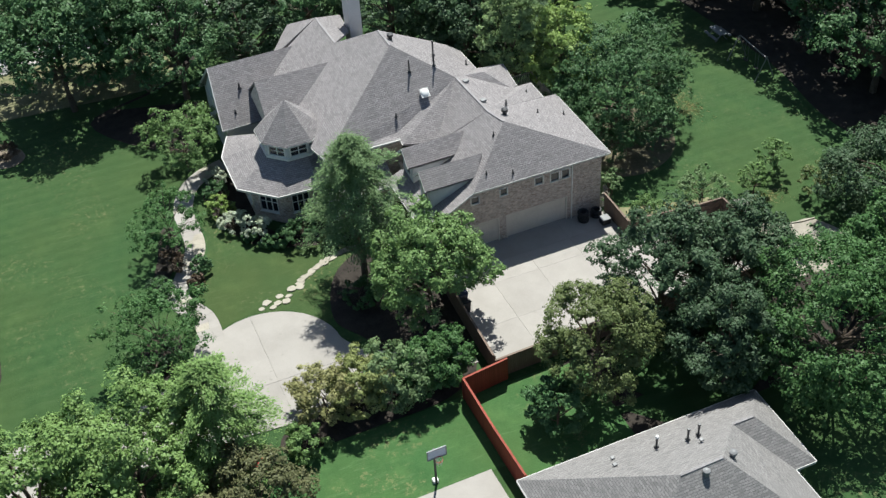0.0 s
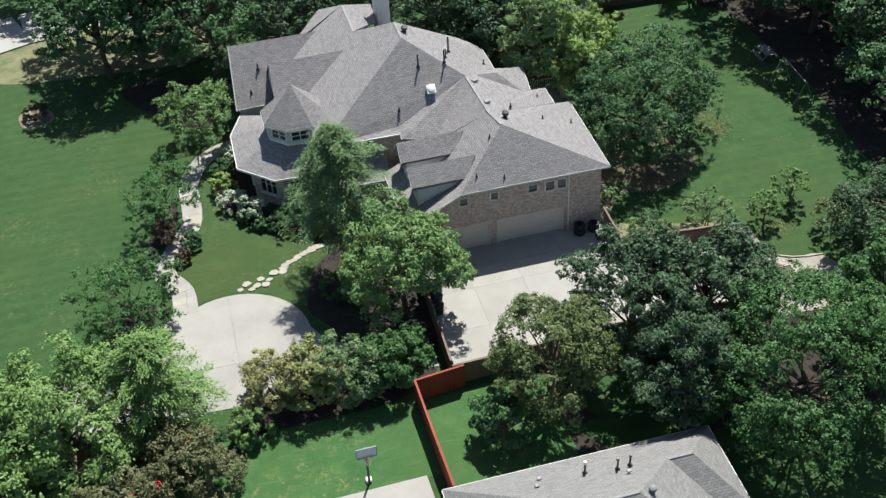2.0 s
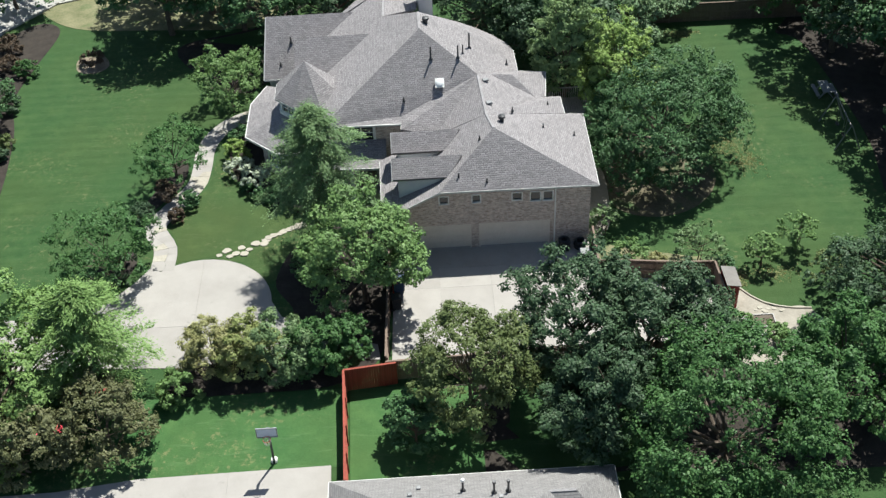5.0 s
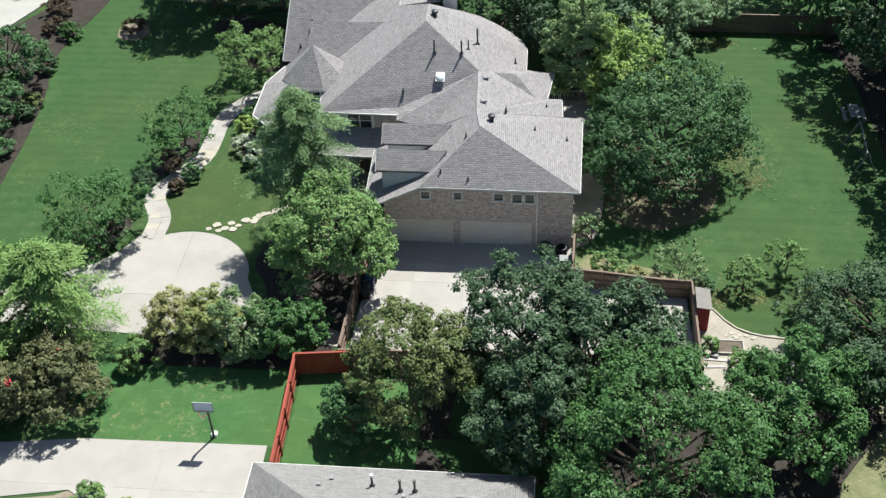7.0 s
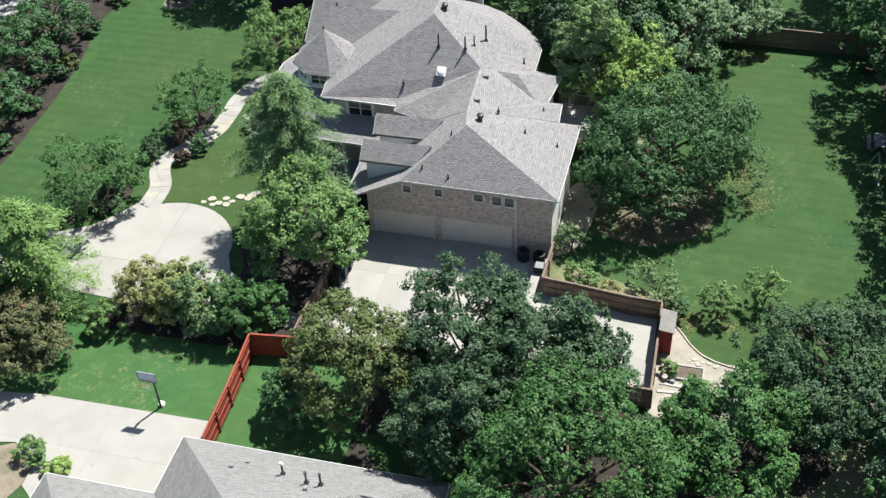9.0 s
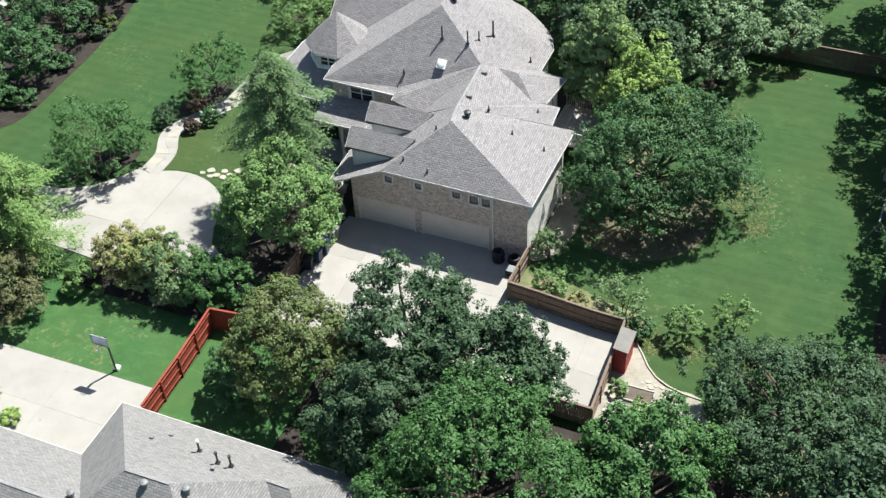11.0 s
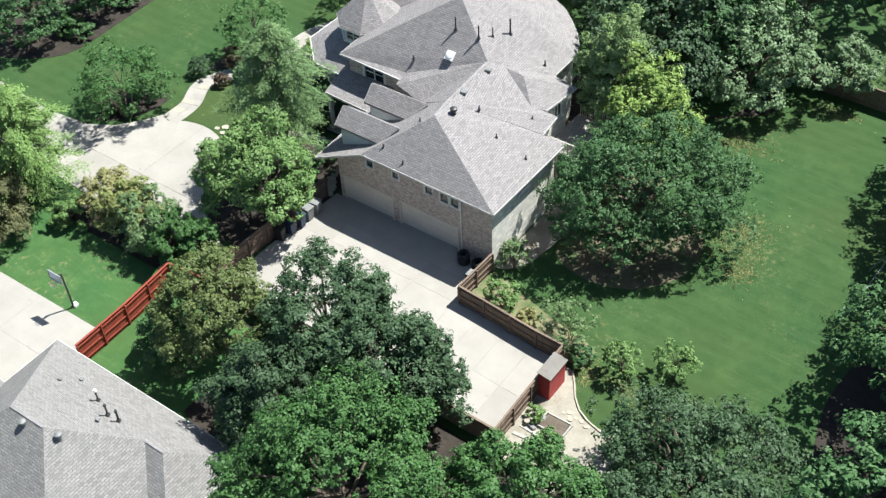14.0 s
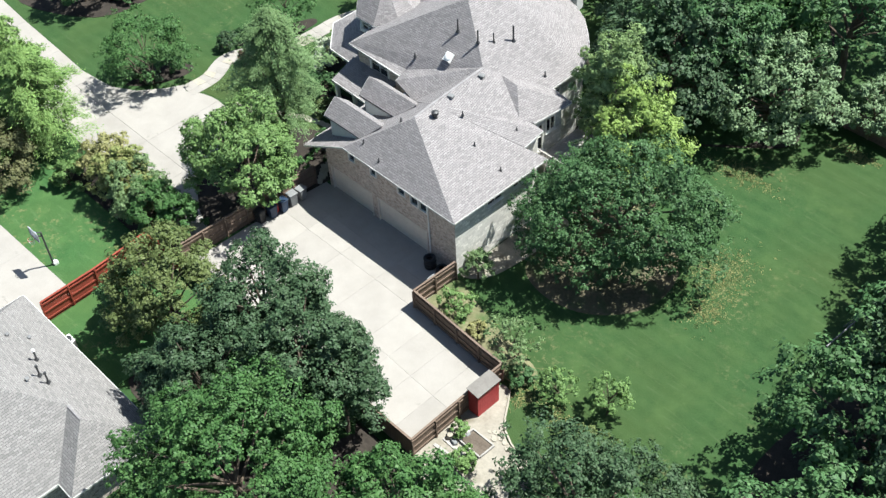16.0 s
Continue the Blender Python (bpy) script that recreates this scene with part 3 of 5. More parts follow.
def ground_sheet():
    def axis(near0, near1, far):
        v = list(np.arange(near0, near1 + 0.01, 1.25))
        step = 3.0
        lo, hi = [near0], [near1]
        while hi[-1] < far:
            hi.append(hi[-1] + step)
            lo.append(lo[-1] - step)
            step *= 1.35
        return lo[:0:-1] + v + hi[1:]
    xs, ys = axis(-50, 45, 900), axis(-40, 50, 900)
    vs = [(x, y, gz(x, y)) for y in ys for x in xs]
    w = len(xs)
    fs = [(j * w + i, j * w + i + 1, (j + 1) * w + i + 1, (j + 1) * w + i) for j in range(len(ys) - 1) for i in range(w - 1)]
    g = add("ground", vs, fs, LAWN, smooth=True)
    tagged(g, "mown green lawn with drier yellowish patches", "lawn", kind="structure")


def bed(name, pts, material, label, rise=0.025, smooth_n=6):
    ob = prism(name, spline(pts, smooth_n) if smooth_n else pts, lambda x, y: gz(x, y) - 0.12, lambda x, y: gz(x, y) + rise, material)
    return tagged(ob, label, "flower bed" if material is MULCH_SHADE else "ground", kind="structure")


ground_sheet()
bed("ground_lawn", [(-27.6, -12.9), (-14.25, -12.9), (-14.05, -18.85), (-26.2, -19.0), (-29.5, -19.4), (-29.5, -14.5)], LAWN_N, "brighter lawn with pale yellow patches", rise=0.012, smooth_n=0)
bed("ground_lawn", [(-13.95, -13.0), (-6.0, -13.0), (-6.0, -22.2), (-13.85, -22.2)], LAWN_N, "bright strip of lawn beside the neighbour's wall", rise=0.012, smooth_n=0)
bed("ground_lawn", [(-26.4, 0.2), (-26.5, 2.2), (-27.4, 4.2), (-26.4, 6.4), (-25.1, 8.8), (-24.8, 11.6), (-24.7, 14.4), (-23.8, 14.6), (-22.4, 8.6), (-20.3, 6.7), (-17.5, 5.6), (-15.0, 5.0), (-12.4, 4.4), (-17.2, 2.4), (-19.2, -2.2), (-19.6, -2.6), (-21.6, -0.2), (-24.3, 0.6)], LAWN_D, "olive-green lawn between path and porch bed", rise=0.012, smooth_n=0)
bed("ground_litter", [(5.2, 4.2), (8.0, 2.9), (11.6, 4.2), (13.6, 7.6), (12.4, 11.6), (8.6, 12.6), (5.4, 9.4)], LITTER, "dry brown leaf litter under the oak", rise=0.02)
bed("ground_bed", [(-23.7, 12.5), (-23.7, 16.2), (-22.0, 17.6), (-20.0, 17.6), (-20.5, 14), (-20.6, 9.8), (-18.6, 7.5), (-15, 8), (-14.5, 5.2), (-17.5, 5.6), (-20.3, 6.7), (-22.4, 8.6)], MULCH_SHADE, "dark mulch flower bed round the porch")
bed("ground_bed", [(-26.9, 12.4), (-27.0, 9.6), (-28.2, 7.4), (-29.2, 6.0), (-29.7, 6.8), (-28.8, 9.4), (-28.2, 11.6), (-27.6, 12.8)], MULCH_SHADE, "narrow mulch bed along the garden path")
# Near-black patch paints the small tree's shade and low planting onto the lawn.
bed("ground_bed", [(-29.3, -0.2), (-29.5, 1.6), (-31.0, 1.2), (-32.4, -1.2), (-32.4, -3.6), (-30.7, -2.8)], MULCH_SHADE, "dark patch for shade and low planting under a small tree by the drive")
bed("ground_bed", [(-19.2, -2.4), (-17.2, 2.4), (-12.2, 4.4), (-10.8, 1.5), (-11.8, -9.5), (-14.5, -12.4), (-19.5, -12.8), (-25.4, -12.6), (-25.0, -10.6), (-19.6, -9.3), (-17.8, -5.8)], MULCH_SHADE, "shaded mulch bed under trees and hedge")
bed("ground_bed", [(-41.4, 34.5), (-42.4, 28), (-43.0, 23), (-41.7, 17), (-41.0, 8), (-42, 0), (-52, -2), (-54, 18), (-47.5, 31), (-44, 36)], MULCH_SHADE, "mulch border with shrubs along the lawn")
bed("ground_bed", [(-38.6, 29.3), (-36.5, 29.5), (-35.8, 27.8), (-36.8, 26.7), (-38.4, 27.2)], DIRT, "small ringed bed with a dark shrub", smooth_n=8)
bed("ground_meadow", [(-45, 41.5), (-36, 42.2), (-24, 43.5), (-22, 34), (-33, 33.8), (-41, 35.4)], STRAW, "dry grass verge beside the street")
# Two dark sheets: the tree shade is put into the ground colour.
bed("ground_shade", [(-22, 34), (-14, 44), (4, 42), (9, 31), (11, 27), (8, 23.5), (2, 17), (4, 11), (-1, 14), (-3, 20), (-7, 24), (-11, 26), (-20, 24.6), (-24, 22), (-30, 30)], MULCH_SHADE, "bare ground under dense trees, darkened in colour for their shade", rise=0.015)
bed("ground_shade", [(25.5, 26), (26.5, 12), (25.5, 2), (28, -10), (24, -24), (60, -30), (70, 40), (34, 36), (24, 29)], MULCH_SHADE, "near-black sheet for the shade under tall trees", rise=0.015)
bed("ground_dirt", [(10.9, -4.4), (11.6, -4.3), (12.3, -5.2), (12.9, -6.1), (13.6, -6.8), (14.5, -7.25), (16.6, -7.6), (17.5, -12), (10.9, -12.2), (10.8, -6)], SAND, "bare sandy strip behind the fence")
bed("ground_dirt", [(-34, -24.4), (-26.7, -23.2), (-25.9, -22.8), (-23.95, -24.05), (-23.95, -25.6), (-24.6, -27.5), (-36, -29)], DIRT, "bare dry planting bed by the neighbour's drive", rise=0.03, smooth_n=0)
bed("ground_dirt", [(2.9, 0.2), (4.6, 2.0), (5.0, 8.6), (3.0, 8.0), (2.85, 4)], SAND, "pebbly strip along the garage wall", rise=0.03)
bed("ground_dirt", [(3.1, -3.8), (10.9, -3.8), (12.2, -3.0), (11.6, -1.9), (8, -1.3), (5, -0.7), (3.1, -0.4)], STRAW, "rough dry grass bed along the fence")
# Shade below the oaks, painted with the same near-black material.
bed("ground_shade", [(-8.6, -13.6), (-2, -12.6), (10, -12.4), (16, -12.6), (24, -14), (20, -20.6), (3.6, -20.4), (-5, -20.8), (-7.2, -18)], MULCH_SHADE, "near-black sheet for the shade under dense oaks", rise=0.02)
bed("ground_meadow", [(21.5, -13), (27, -12), (30, -22), (24, -26), (18, -22)], STRAW, "rough pale grass between the trees", rise=0.035)
bed("ground_meadow", [(4.5, 9.5), (8, 13.5), (6, 17), (2.5, 15.5)], STRAW, "tall dry grass behind the house", rise=0.04)

# street, drives and paths
road = thing("road", "pale concrete residential street", "street", kind="structure")
street = [(45, 53.5), (10, 49.5), (-10, 47.4), (-30, 45.8), (-38.5, 44.6), (-44.6, 42.4), (-49.2, 36.5), (-52.6, 28.5), (-56, 18), (-62.5, -5)]
for a, b_ in zip(street, street[1:]):
    d = Vector((b_[0] - a[0], b_[1] - a[1], 0)).normalized()
    s = Vector((-d.y, d.x, 0))
    q = [Vector((*a, 0)) - s * 2.9, Vector((*b_, 0)) - s * 2.9, Vector((*b_, 0)) + s * 2.9, Vector((*a, 0)) + s * 2.9]
    prism("road_slab", [p.to_2d()[:] for p in q], -0.1, 0.045 + 0.004 * (street.index(a) % 2), ROADM, road)
    for k in (-1, 1):
        beam("kerb", (*(Vector((*a, 0)) + s * 3.0 * k).to_2d(), 0.06), (*(Vector((*b_, 0)) + s * 3.0 * k).to_2d(), 0.06), 0.18, 0.2, ROADM, road)

drive = thing("driveway", "pale concrete drive with a rounded turning court", "driveway", kind="structure")
court = [(-60, -9.6), (-60, -3.4), (-46, -4.4), (-40.5, -4.65), (-36, -4.9), (-32.4, -4.5), (-30.4, -3.4), (-28.9, -1.6), (-28.2, -0.3)] + arc(-24.3, -4.6, 4.95, 128, 2, 14) + [(-18.6, -6.0), (-15.2, -8.2), (-12.2, -9.2), (-12.0, -10.6), (-19, -9.6), (-24.6, -10.3), (-27.5, -10.1), (-33, -9.7)]
prism("joint_bed", court, -0.1, 0.02, JOINT, drive)
slabs("slab", court, drive, [-52, -46, -40, -34.6, -29.6, -24.4, -19.4], [-6.4], 0.05, CONCRETE, gap=0.01)

pad = thing("garage_forecourt", "pale concrete forecourt in front of the garage", "driveway", kind="structure")
padline = [(-10.75, -0.02), (2.75, -0.02), (3.0, -3.9), (10.55, -4.05), (10.75, -11.55), (-4, -11.6), (-11.3, -11.2), (-11.1, -4)]
slabs("joint_bed", padline, pad, [2.5, 4, 5.5, 7, 8.5], [], 0.02, JOINT, gap=0.0)
slabs("slab", padline, pad, [-7.9, -4.4, -0.9, 2.6, 4.6, 6.6, 8.6], [-2.1, -4.1, -7.9], 0.05, CONCRETE, gap=0.005)

path = thing("garden_path", "curved pale flagstone garden path", "path", kind="structure")
mid = [(-27.3, -0.6), (-27.35, 1.8), (-28.4, 4.3), (-27.35, 6.7), (-26.0, 9.2), (-25.75, 11.6), (-25.7, 14.2), (-24.7, 16.8), (-23.0, 18.3), (-20.8, 19.0)]
rgp = random.Random(4)
line = []
for i in range(len(mid) - 1):
    p0, p1, p2, p3 = [Vector((*mid[min(max(i + k, 0), len(mid) - 1)], 0)) for k in (-1, 0, 1, 2)]
    for j in range(4):
        t = j / 4
        line.append(0.5 * ((2 * p1) + (p2 - p0) * t + (2 * p0 - 5 * p1 + 4 * p2 - p3) * t * t + (3 * p1 - p0 - 3 * p2 + p3) * t ** 3))
rowsp = []
for i, p in enumerate(line):
    d = (line[min(i + 1, len(line) - 1)] - line[max(i - 1, 0)]).normalized()
    s = Vector((-d.y, d.x, 0))
    w = 0.85 - 0.1 * smooth01(i / 14)
    cut = rgp.uniform(-0.25, 0.25)
    rowsp.append((p - s * w, p + s * cut, p + s * w))
for r0_, r1_ in zip(rowsp, rowsp[1:]):
    for k in (0, 1):
        q = [r0_[k], r0_[k + 1], r1_[k + 1], r1_[k]]
        m = sum(q, Vector()) / 4
        prism("flagstone", [((p - m) * 0.985 + m).to_2d()[:] for p in q], -0.08, 0.035 + rgp.uniform(0, 0.02), FLAG if rgp.random() < 0.2 else CONCRETE, path)


def stone_shape(cx, cy, r, seed):
    rg = random.Random(seed)
    return [(cx + r * rg.uniform(0.75, 1.15) * math.cos(a) * 1.25, cy + r * rg.uniform(0.75, 1.1) * math.sin(a)) for a in [i * math.tau / 7 + rg.uniform(-0.2, 0.2) for i in range(7)]]


stone_spots = [(-23.4, 0.75), (-22.9, 1.2), (-22.2, 0.8), (-21.9, 1.45), (-21.3, 1.2), (-20.9, 1.8), (-20.3, 1.75), (-20.0, 2.4), (-19.3, 2.75), (-18.6, 3.2), (-17.9, 3.5), (-17.1, 3.8), (-16.2, 4.1), (-15.3, 4.2), (-14.4, 4.2), (-13.5, 3.9), (-12.8, 3.4), (-12.5, 2.6), (-12.3, 1.8), (-12.1, 1.0), (-11.6, 0.4), (-11.2, -0.3), (-22.6, 0.55), (-21.6, 0.75)]
stone_spots += [((a[0] + b_[0]) / 2, (a[1] + b_[1]) / 2 + 0.05) for a, b_ in zip(stone_spots[6:21], stone_spots[7:22])]
for i, (x, y) in enumerate(stone_spots):
    st = prism("stepping_stone", stone_shape(x, y, (0.2 if x < -19 else 0.25) + 0.014 * ((i * 7) % 9), i), -0.05, 0.05 + 0.0041 * (i * 5 % 13), FLAG)
    tagged(st, "irregular cream limestone stepping stone in the grass", "stone", "stepping stones")

nd = thing("neighbour_driveway", "pale concrete drive of the neighbouring house", "driveway", kind="structure")
ndline = [(-48, -19.9), (-31, -19.5), (-26.2, -18.9), (-15.0, -18.75), (-14.85, -26.6), (-22.6, -26.6), (-23.9, -25.6), (-23.9, -24.0), (-25.9, -22.75), (-34, -24.3), (-48, -26)]
prism("joint_bed", ndline, lambda x, y: gz(x, y) - 0.1, lambda x, y: gz(x, y) + 0.02, JOINT, nd)
slabs("slab", ndline, nd, [-39, -33, -27.2, -21], [-22.4], 0.05, CONCRETE, gap=0.004)

# ---- the house ----
house = thing("house", "large two-storey brick house with weathered grey hipped roofs", "house")
A, B = (-8.3, 12.5, 10.65), (-8.3, 15.0, 10.65)
MFL, MVR, M1 = (-15.75, 7.3, 6.0), (-4.25, 9.85, 8.12), (-4.0, 4.7, 8.05)
HIP, EFR, EFL = (-3.65, 2.8, 8.2), (3.2, -0.45, 5.3), (-7.6, -0.45, 5.4)
V, TN = (-11.0, 17.8, 8.9), (-11.0, 22.6, 8.75)
S = SHINGLE


def roof(name, *pts):
    return facet(name, pts, S, house)


roof("roof_slope", HIP, EFR, EFL)
roof("roof_slope", HIP, EFL, (-7.6, 6.4, 5.4), M1)
roof("roof_slope", EFL, (-11.6, -0.85, 3.6), (-11.7, 5.9, 3.75), (-7.6, 6.4, 5.4))
roof("roof_slope", HIP, M1, (1.85, 7.5, 5.86), (3.3, 8.2, 5.3), EFR)
MB = (-7.55, 6.2, 5.5)
roof("roof_slope", M1, MVR, MB)
roof("roof_slope", MVR, (-10.0, 7.8, 6.18), (-10.0, 6.7, 5.85), MB)
roof("roof_slope", M1, (1.85, 7.52, 5.88), (1.75, 9.45, 6.1))
roof("roof_slope", M1, (1.75, 9.45, 6.1), (0.66, 9.55, 6.05), (-0.07, 9.1, 6.36), (-3.2, 10.6, 7.55), MVR)
roof("roof_slope", (-3.2, 10.6, 7.57), (-1.7, 10.55, 7.5), (-0.07, 9.05, 6.36))
roof("roof_slope", (-1.7, 10.55, 7.5), (-0.07, 9.05, 6.34), (0.7, 9.7, 6.0), (1.1, 13.05, 6.05))
roof("roof_slope", (-3.2, 10.6, 7.57), (-1.7, 10.55, 7.5), (1.1, 13.05, 6.05), (-1.0, 13.4, 6.05))
roof("roof_slope", A, MFL, (-9.95, 7.1, 6.0), (-10.0, 7.8, 6.2), MVR)
roof("roof_slope", A, B, V, TN, (-15.6, 21.6, 6.1), (-16.1, 9.5, 5.78), MFL)
roof("roof_slope", A, MVR, (-3.2, 10.6, 7.5), (-1.0, 13.3, 6.0), (-1.05, 16.6, 6.0), B)
rim = [(-1.05, 16.6), (-1.55, 17.8), (-2.5, 19.1), (-3.75, 20.35), (-5.0, 21.4), (-6.5, 22.2), (-7.8, 22.6), (-9.2, 22.6)]
for (x0, y0), (x1, y1) in zip(rim, rim[1:]):
    roof("roof_slope", B, (x0, y0, 6.0), (x1, y1, 6.0))
roof("roof_slope", B, V, (-9.2, 22.6, 5.98))
roof("roof_slope", V, TN, (-8.2, 25.2, 7.0), (-8.4, 22.4, 6.9))
roof("roof_slope", TN, (-8.2, 25.2, 7.0), (-12.5, 26.5, 6.6), (-15.4, 22.4, 6.1))
# left wing
roof("roof_slope", (-20.55, 21.6, 7.35), (-12.8, 21.6, 7.35), (-14.4, 17.9, 3.75), (-20.9, 17.9, 3.75))
roof("roof_slope", (-20.55, 21.6, 7.35), (-12.8, 21.6, 7.35), (-13.5, 25.4, 3.75), (-20.9, 25.4, 3.75))
roof("roof_slope", (-17.95, 16.9, 7.9), (-11.9, 16.4, 8.25), (-15.6, 12.6, 4.8), (-18.1, 13.0, 4.5))
roof("roof_slope", (-17.95, 16.9, 7.9), (-11.9, 16.4, 8.25), (-12.6, 20.0, 5.5), (-17.95, 20.0, 5.5))
# fascias and gutters
for p, q in ((EFL, EFR), (EFR, (3.3, 8.2, 5.3)), (EFL, (-11.6, -0.85, 3.6)), ((-11.6, -0.85, 3.6), (-11.7, 5.9, 3.75)), (MFL, (-10.0, 7.1, 6.05)), (MFL, (-16.1, 9.5, 5.78)), ((1.85, 7.5, 5.9), (1.75, 9.45, 6.1)), ((0.7, 9.7, 6.0), (1.1, 13.05, 6.05)), ((-1.0, 13.4, 6.0), (-1.05, 16.6, 6.0)), ((-20.9, 17.9, 3.75), (-18.6, 17.9, 3.75)), ((-20.9, 17.9, 3.75), (-20.55, 21.6, 7.35)), ((-20.55, 21.6, 7.35), (-20.9, 25.4, 3.75)), ((-10.0, 6.7, 5.85), (-10.0, 7.8, 6.18)), ((1.1, 13.05, 6.05), (-1.0, 13.4, 6.05)), ((-13.5, 25.4, 3.75), (-20.9, 25.4, 3.75))):
    z = Vector((0, 0, 0.085))
    beam("gutter", Vector(p) - z, Vector(q) - z, 0.08, 0.13, GUTTER, house, "white painted gutter")
for (x0, y0), (x1, y1) in zip(rim, rim[1:]):
    beam("gutter", (x0, y0, 5.9), (x1, y1, 5.9), 0.06, 0.12, GUTTER, house, "white painted gutter")
# ridge caps
for p, q in ((HIP, M1), (M1, MVR), (A, B), (V, TN)):
    beam("ridge_cap", Vector(p) - Vector((0, 0, 0.012)), Vector(q) - Vector((0, 0, 0.012)), 0.17, 0.04, CAP, house)


# walls
GP = ((-10.25, 0.0), (2.75, 0.0))
doors = [(0.35, 4.75, 0.0, 2.15), (5.3, 10.25, 0.0, 2.15)]
wall("wall", *GP, -0.3, 3.75, BRICK, house, doors, label="blended red-brown and tan brick wall")
small = [(2.6, 3.25, 4.0, 4.68), (4.85, 5.45, 4.0, 4.68), (7.6, 8.3, 4.0, 4.68), (8.85, 9.58, 3.85, 4.68), (9.72, 10.42, 3.85, 4.68)]
wall("wall", (-7.7, 0.0), GP[1], 3.75, 5.22, BRICK, house, [(a - 2.55, b - 2.55, c, d) for a, b, c, d in small])
add("wall", [(-10.25, 0, 3.75), (-7.7, 0, 3.75), (-7.7, 0, 5.2), (-10.25, 0, 4.05), (-10.25, 0.25, 3.75), (-7.7, 0.25, 3.75), (-7.7, 0.25, 5.2), (-10.25, 0.25, 4.05)], [(0, 1, 2, 3), (7, 6, 5, 4), (0, 3, 7, 4), (2, 6, 7, 3), (1, 5, 6, 2), (0, 4, 5, 1)], BRICK, house, uv=slope_uv)
for a, b, c, d in small:
    window(house, *GP, a, b, c, d, 1, 1, 0.08, False)
for u0, u1, z0, z1 in doors:
    g = new("garage_door")
    g.location = (GP[0][0] + (u0 + u1) / 2, 0.16, 0)
    g.parent = house
    g["label"] = "beige sectional garage door, closed"
    for k in range(4):
        zc = z0 + (z1 - z0) * (k + 0.5) / 4
        bm = bmesh.new()
        box_bm(bm, (GP[0][0] + (u0 + u1) / 2, 0.17, zc), (u1 - u0 - 0.1, 0.06, (z1 - z0) / 4 - 0.006), 0, 0.004)
        n = 8
        for i in range(n):
            box_bm(bm, (GP[0][0] + u0 + (u1 - u0) * (i + 0.5) / n, 0.135, zc), ((u1 - u0) / n - 0.16, 0.02, (z1 - z0) / 4 - 0.17))
        bm_add("panel", bm, DOORP, g)
    bm = bmesh.new()
    for u in (u0 + 0.04, u1 - 0.04):
        box_bm(bm, (GP[0][0] + u, 0.06, (z0 + z1) / 2), (0.09, 0.16, z1 - z0))
    box_bm(bm, (GP[0][0] + (u0 + u1) / 2, 0.06, z1 - 0.045), (u1 - u0 - 0.17, 0.16, 0.09))
    bm_add("door_frame", bm, DOORP, g)
prism("threshold", [(-10.2, -0.03), (2.72, -0.03), (2.72, 0.35), (-10.2, 0.35)], -0.1, 0.055, CONCRETE, house, "pale concrete threshold")
tube("downspout", (0.32, -0.08, 5.1), (0.32, -0.08, 0.05), 0.05, 0.05, TRIM, house, "white painted downspout")
tube("downspout", (2.8, 7.0, 5.2), (2.85, 7.0, -0.4), 0.05, 0.05, TRIM, house)
wall("wall", (2.75, 0.0), (2.75, 7.6), -0.9, 5.25, STONE_WALL, house, [(3.0, 4.4, 4.1, 4.8), (5.4, 6.6, 4.1, 4.8)], label="pale sunlit stone side wall")
window(house, (2.75, 0.0), (2.75, 7.6), 3.0, 4.4, 4.1, 4.8, 2, 1, 0.08)
window(house, (2.75, 0.0), (2.75, 7.6), 5.4, 6.6, 4.1, 4.8, 2, 1, 0.08)
wall("wall", (1.4, 7.6), (1.4, 9.3), -0.9, 5.85, STONE_WALL, house)
wall("wall", (1.4, 9.3), (0.45, 9.3), -0.9, 5.9, STONE_WALL, house)
wall("wall", (0.45, 9.3), (0.6, 12.6), -0.9, 5.9, STONE_WALL, house, [(0.6, 1.5, 3.0, 5.3), (1.8, 2.7, 4.2, 5.4)])
window(house, (0.45, 9.3), (0.6, 12.6), 0.6, 1.5, 3.0, 5.3, 1, 2, 0.1)
window(house, (0.45, 9.3), (0.6, 12.6), 1.8, 2.7, 4.2, 5.4, 2, 1, 0.1)
wall("wall", (2.75, 7.6), (1.4, 7.6), -0.9, 5.4, STONE_WALL, house)
wall("wall", (0.6, 12.6), (-1.35, 12.6), -0.9, 5.9, STONE_WALL, house)
wall("wall", (-1.4, 12.6), (-1.4, 16.4), -0.9, 5.9, STONE_WALL, house, [(0.5, 2.1, 3.0, 5.2)])
window(house, (-1.4, 12.6), (-1.4, 16.4), 0.5, 2.1, 3.0, 5.2, 2, 1, 0.1)
wr = [(-8.3 + (x + 8.3) * 0.945, 15.2 + (y - 15.2) * 0.945) for x, y in rim]
for i, (p, q) in enumerate(zip(wr, wr[1:])):
    ln = math.dist(p, q)
    wall("wall", p, q, -0.9, 5.9, STONE_WALL, house, [(0.4, ln - 0.3, 3.2, 5.2)] if i < 5 else ())
    if i < 5:
        window(house, p, q, 0.4, ln - 0.3, 3.2, 5.2, 1, 1, 0.1, False)
wall("wall", (-10.25, 7.4), (-10.25, 0.0), -0.1, 3.9, BRICK, house)
wall("wall", (-9.7, 7.5), (-9.7, 1.0), 3.7, 4.6, SIDING, house)
MW = ((-15.3, 7.75), (-9.7, 7.75))
wall("wall", *MW, -0.1, 6.1, BRICK, house, [(1.35, 3.3, 4.25, 5.7), (2.0, 3.2, 0.1, 2.4)])
window(house, *MW, 1.35, 3.3, 4.25, 5.7, 2, 2, 0.2)
fd = new("front_door")
fd.location = (MW[0][0] + 2.6, 7.85, 0.1)
fd.parent = house
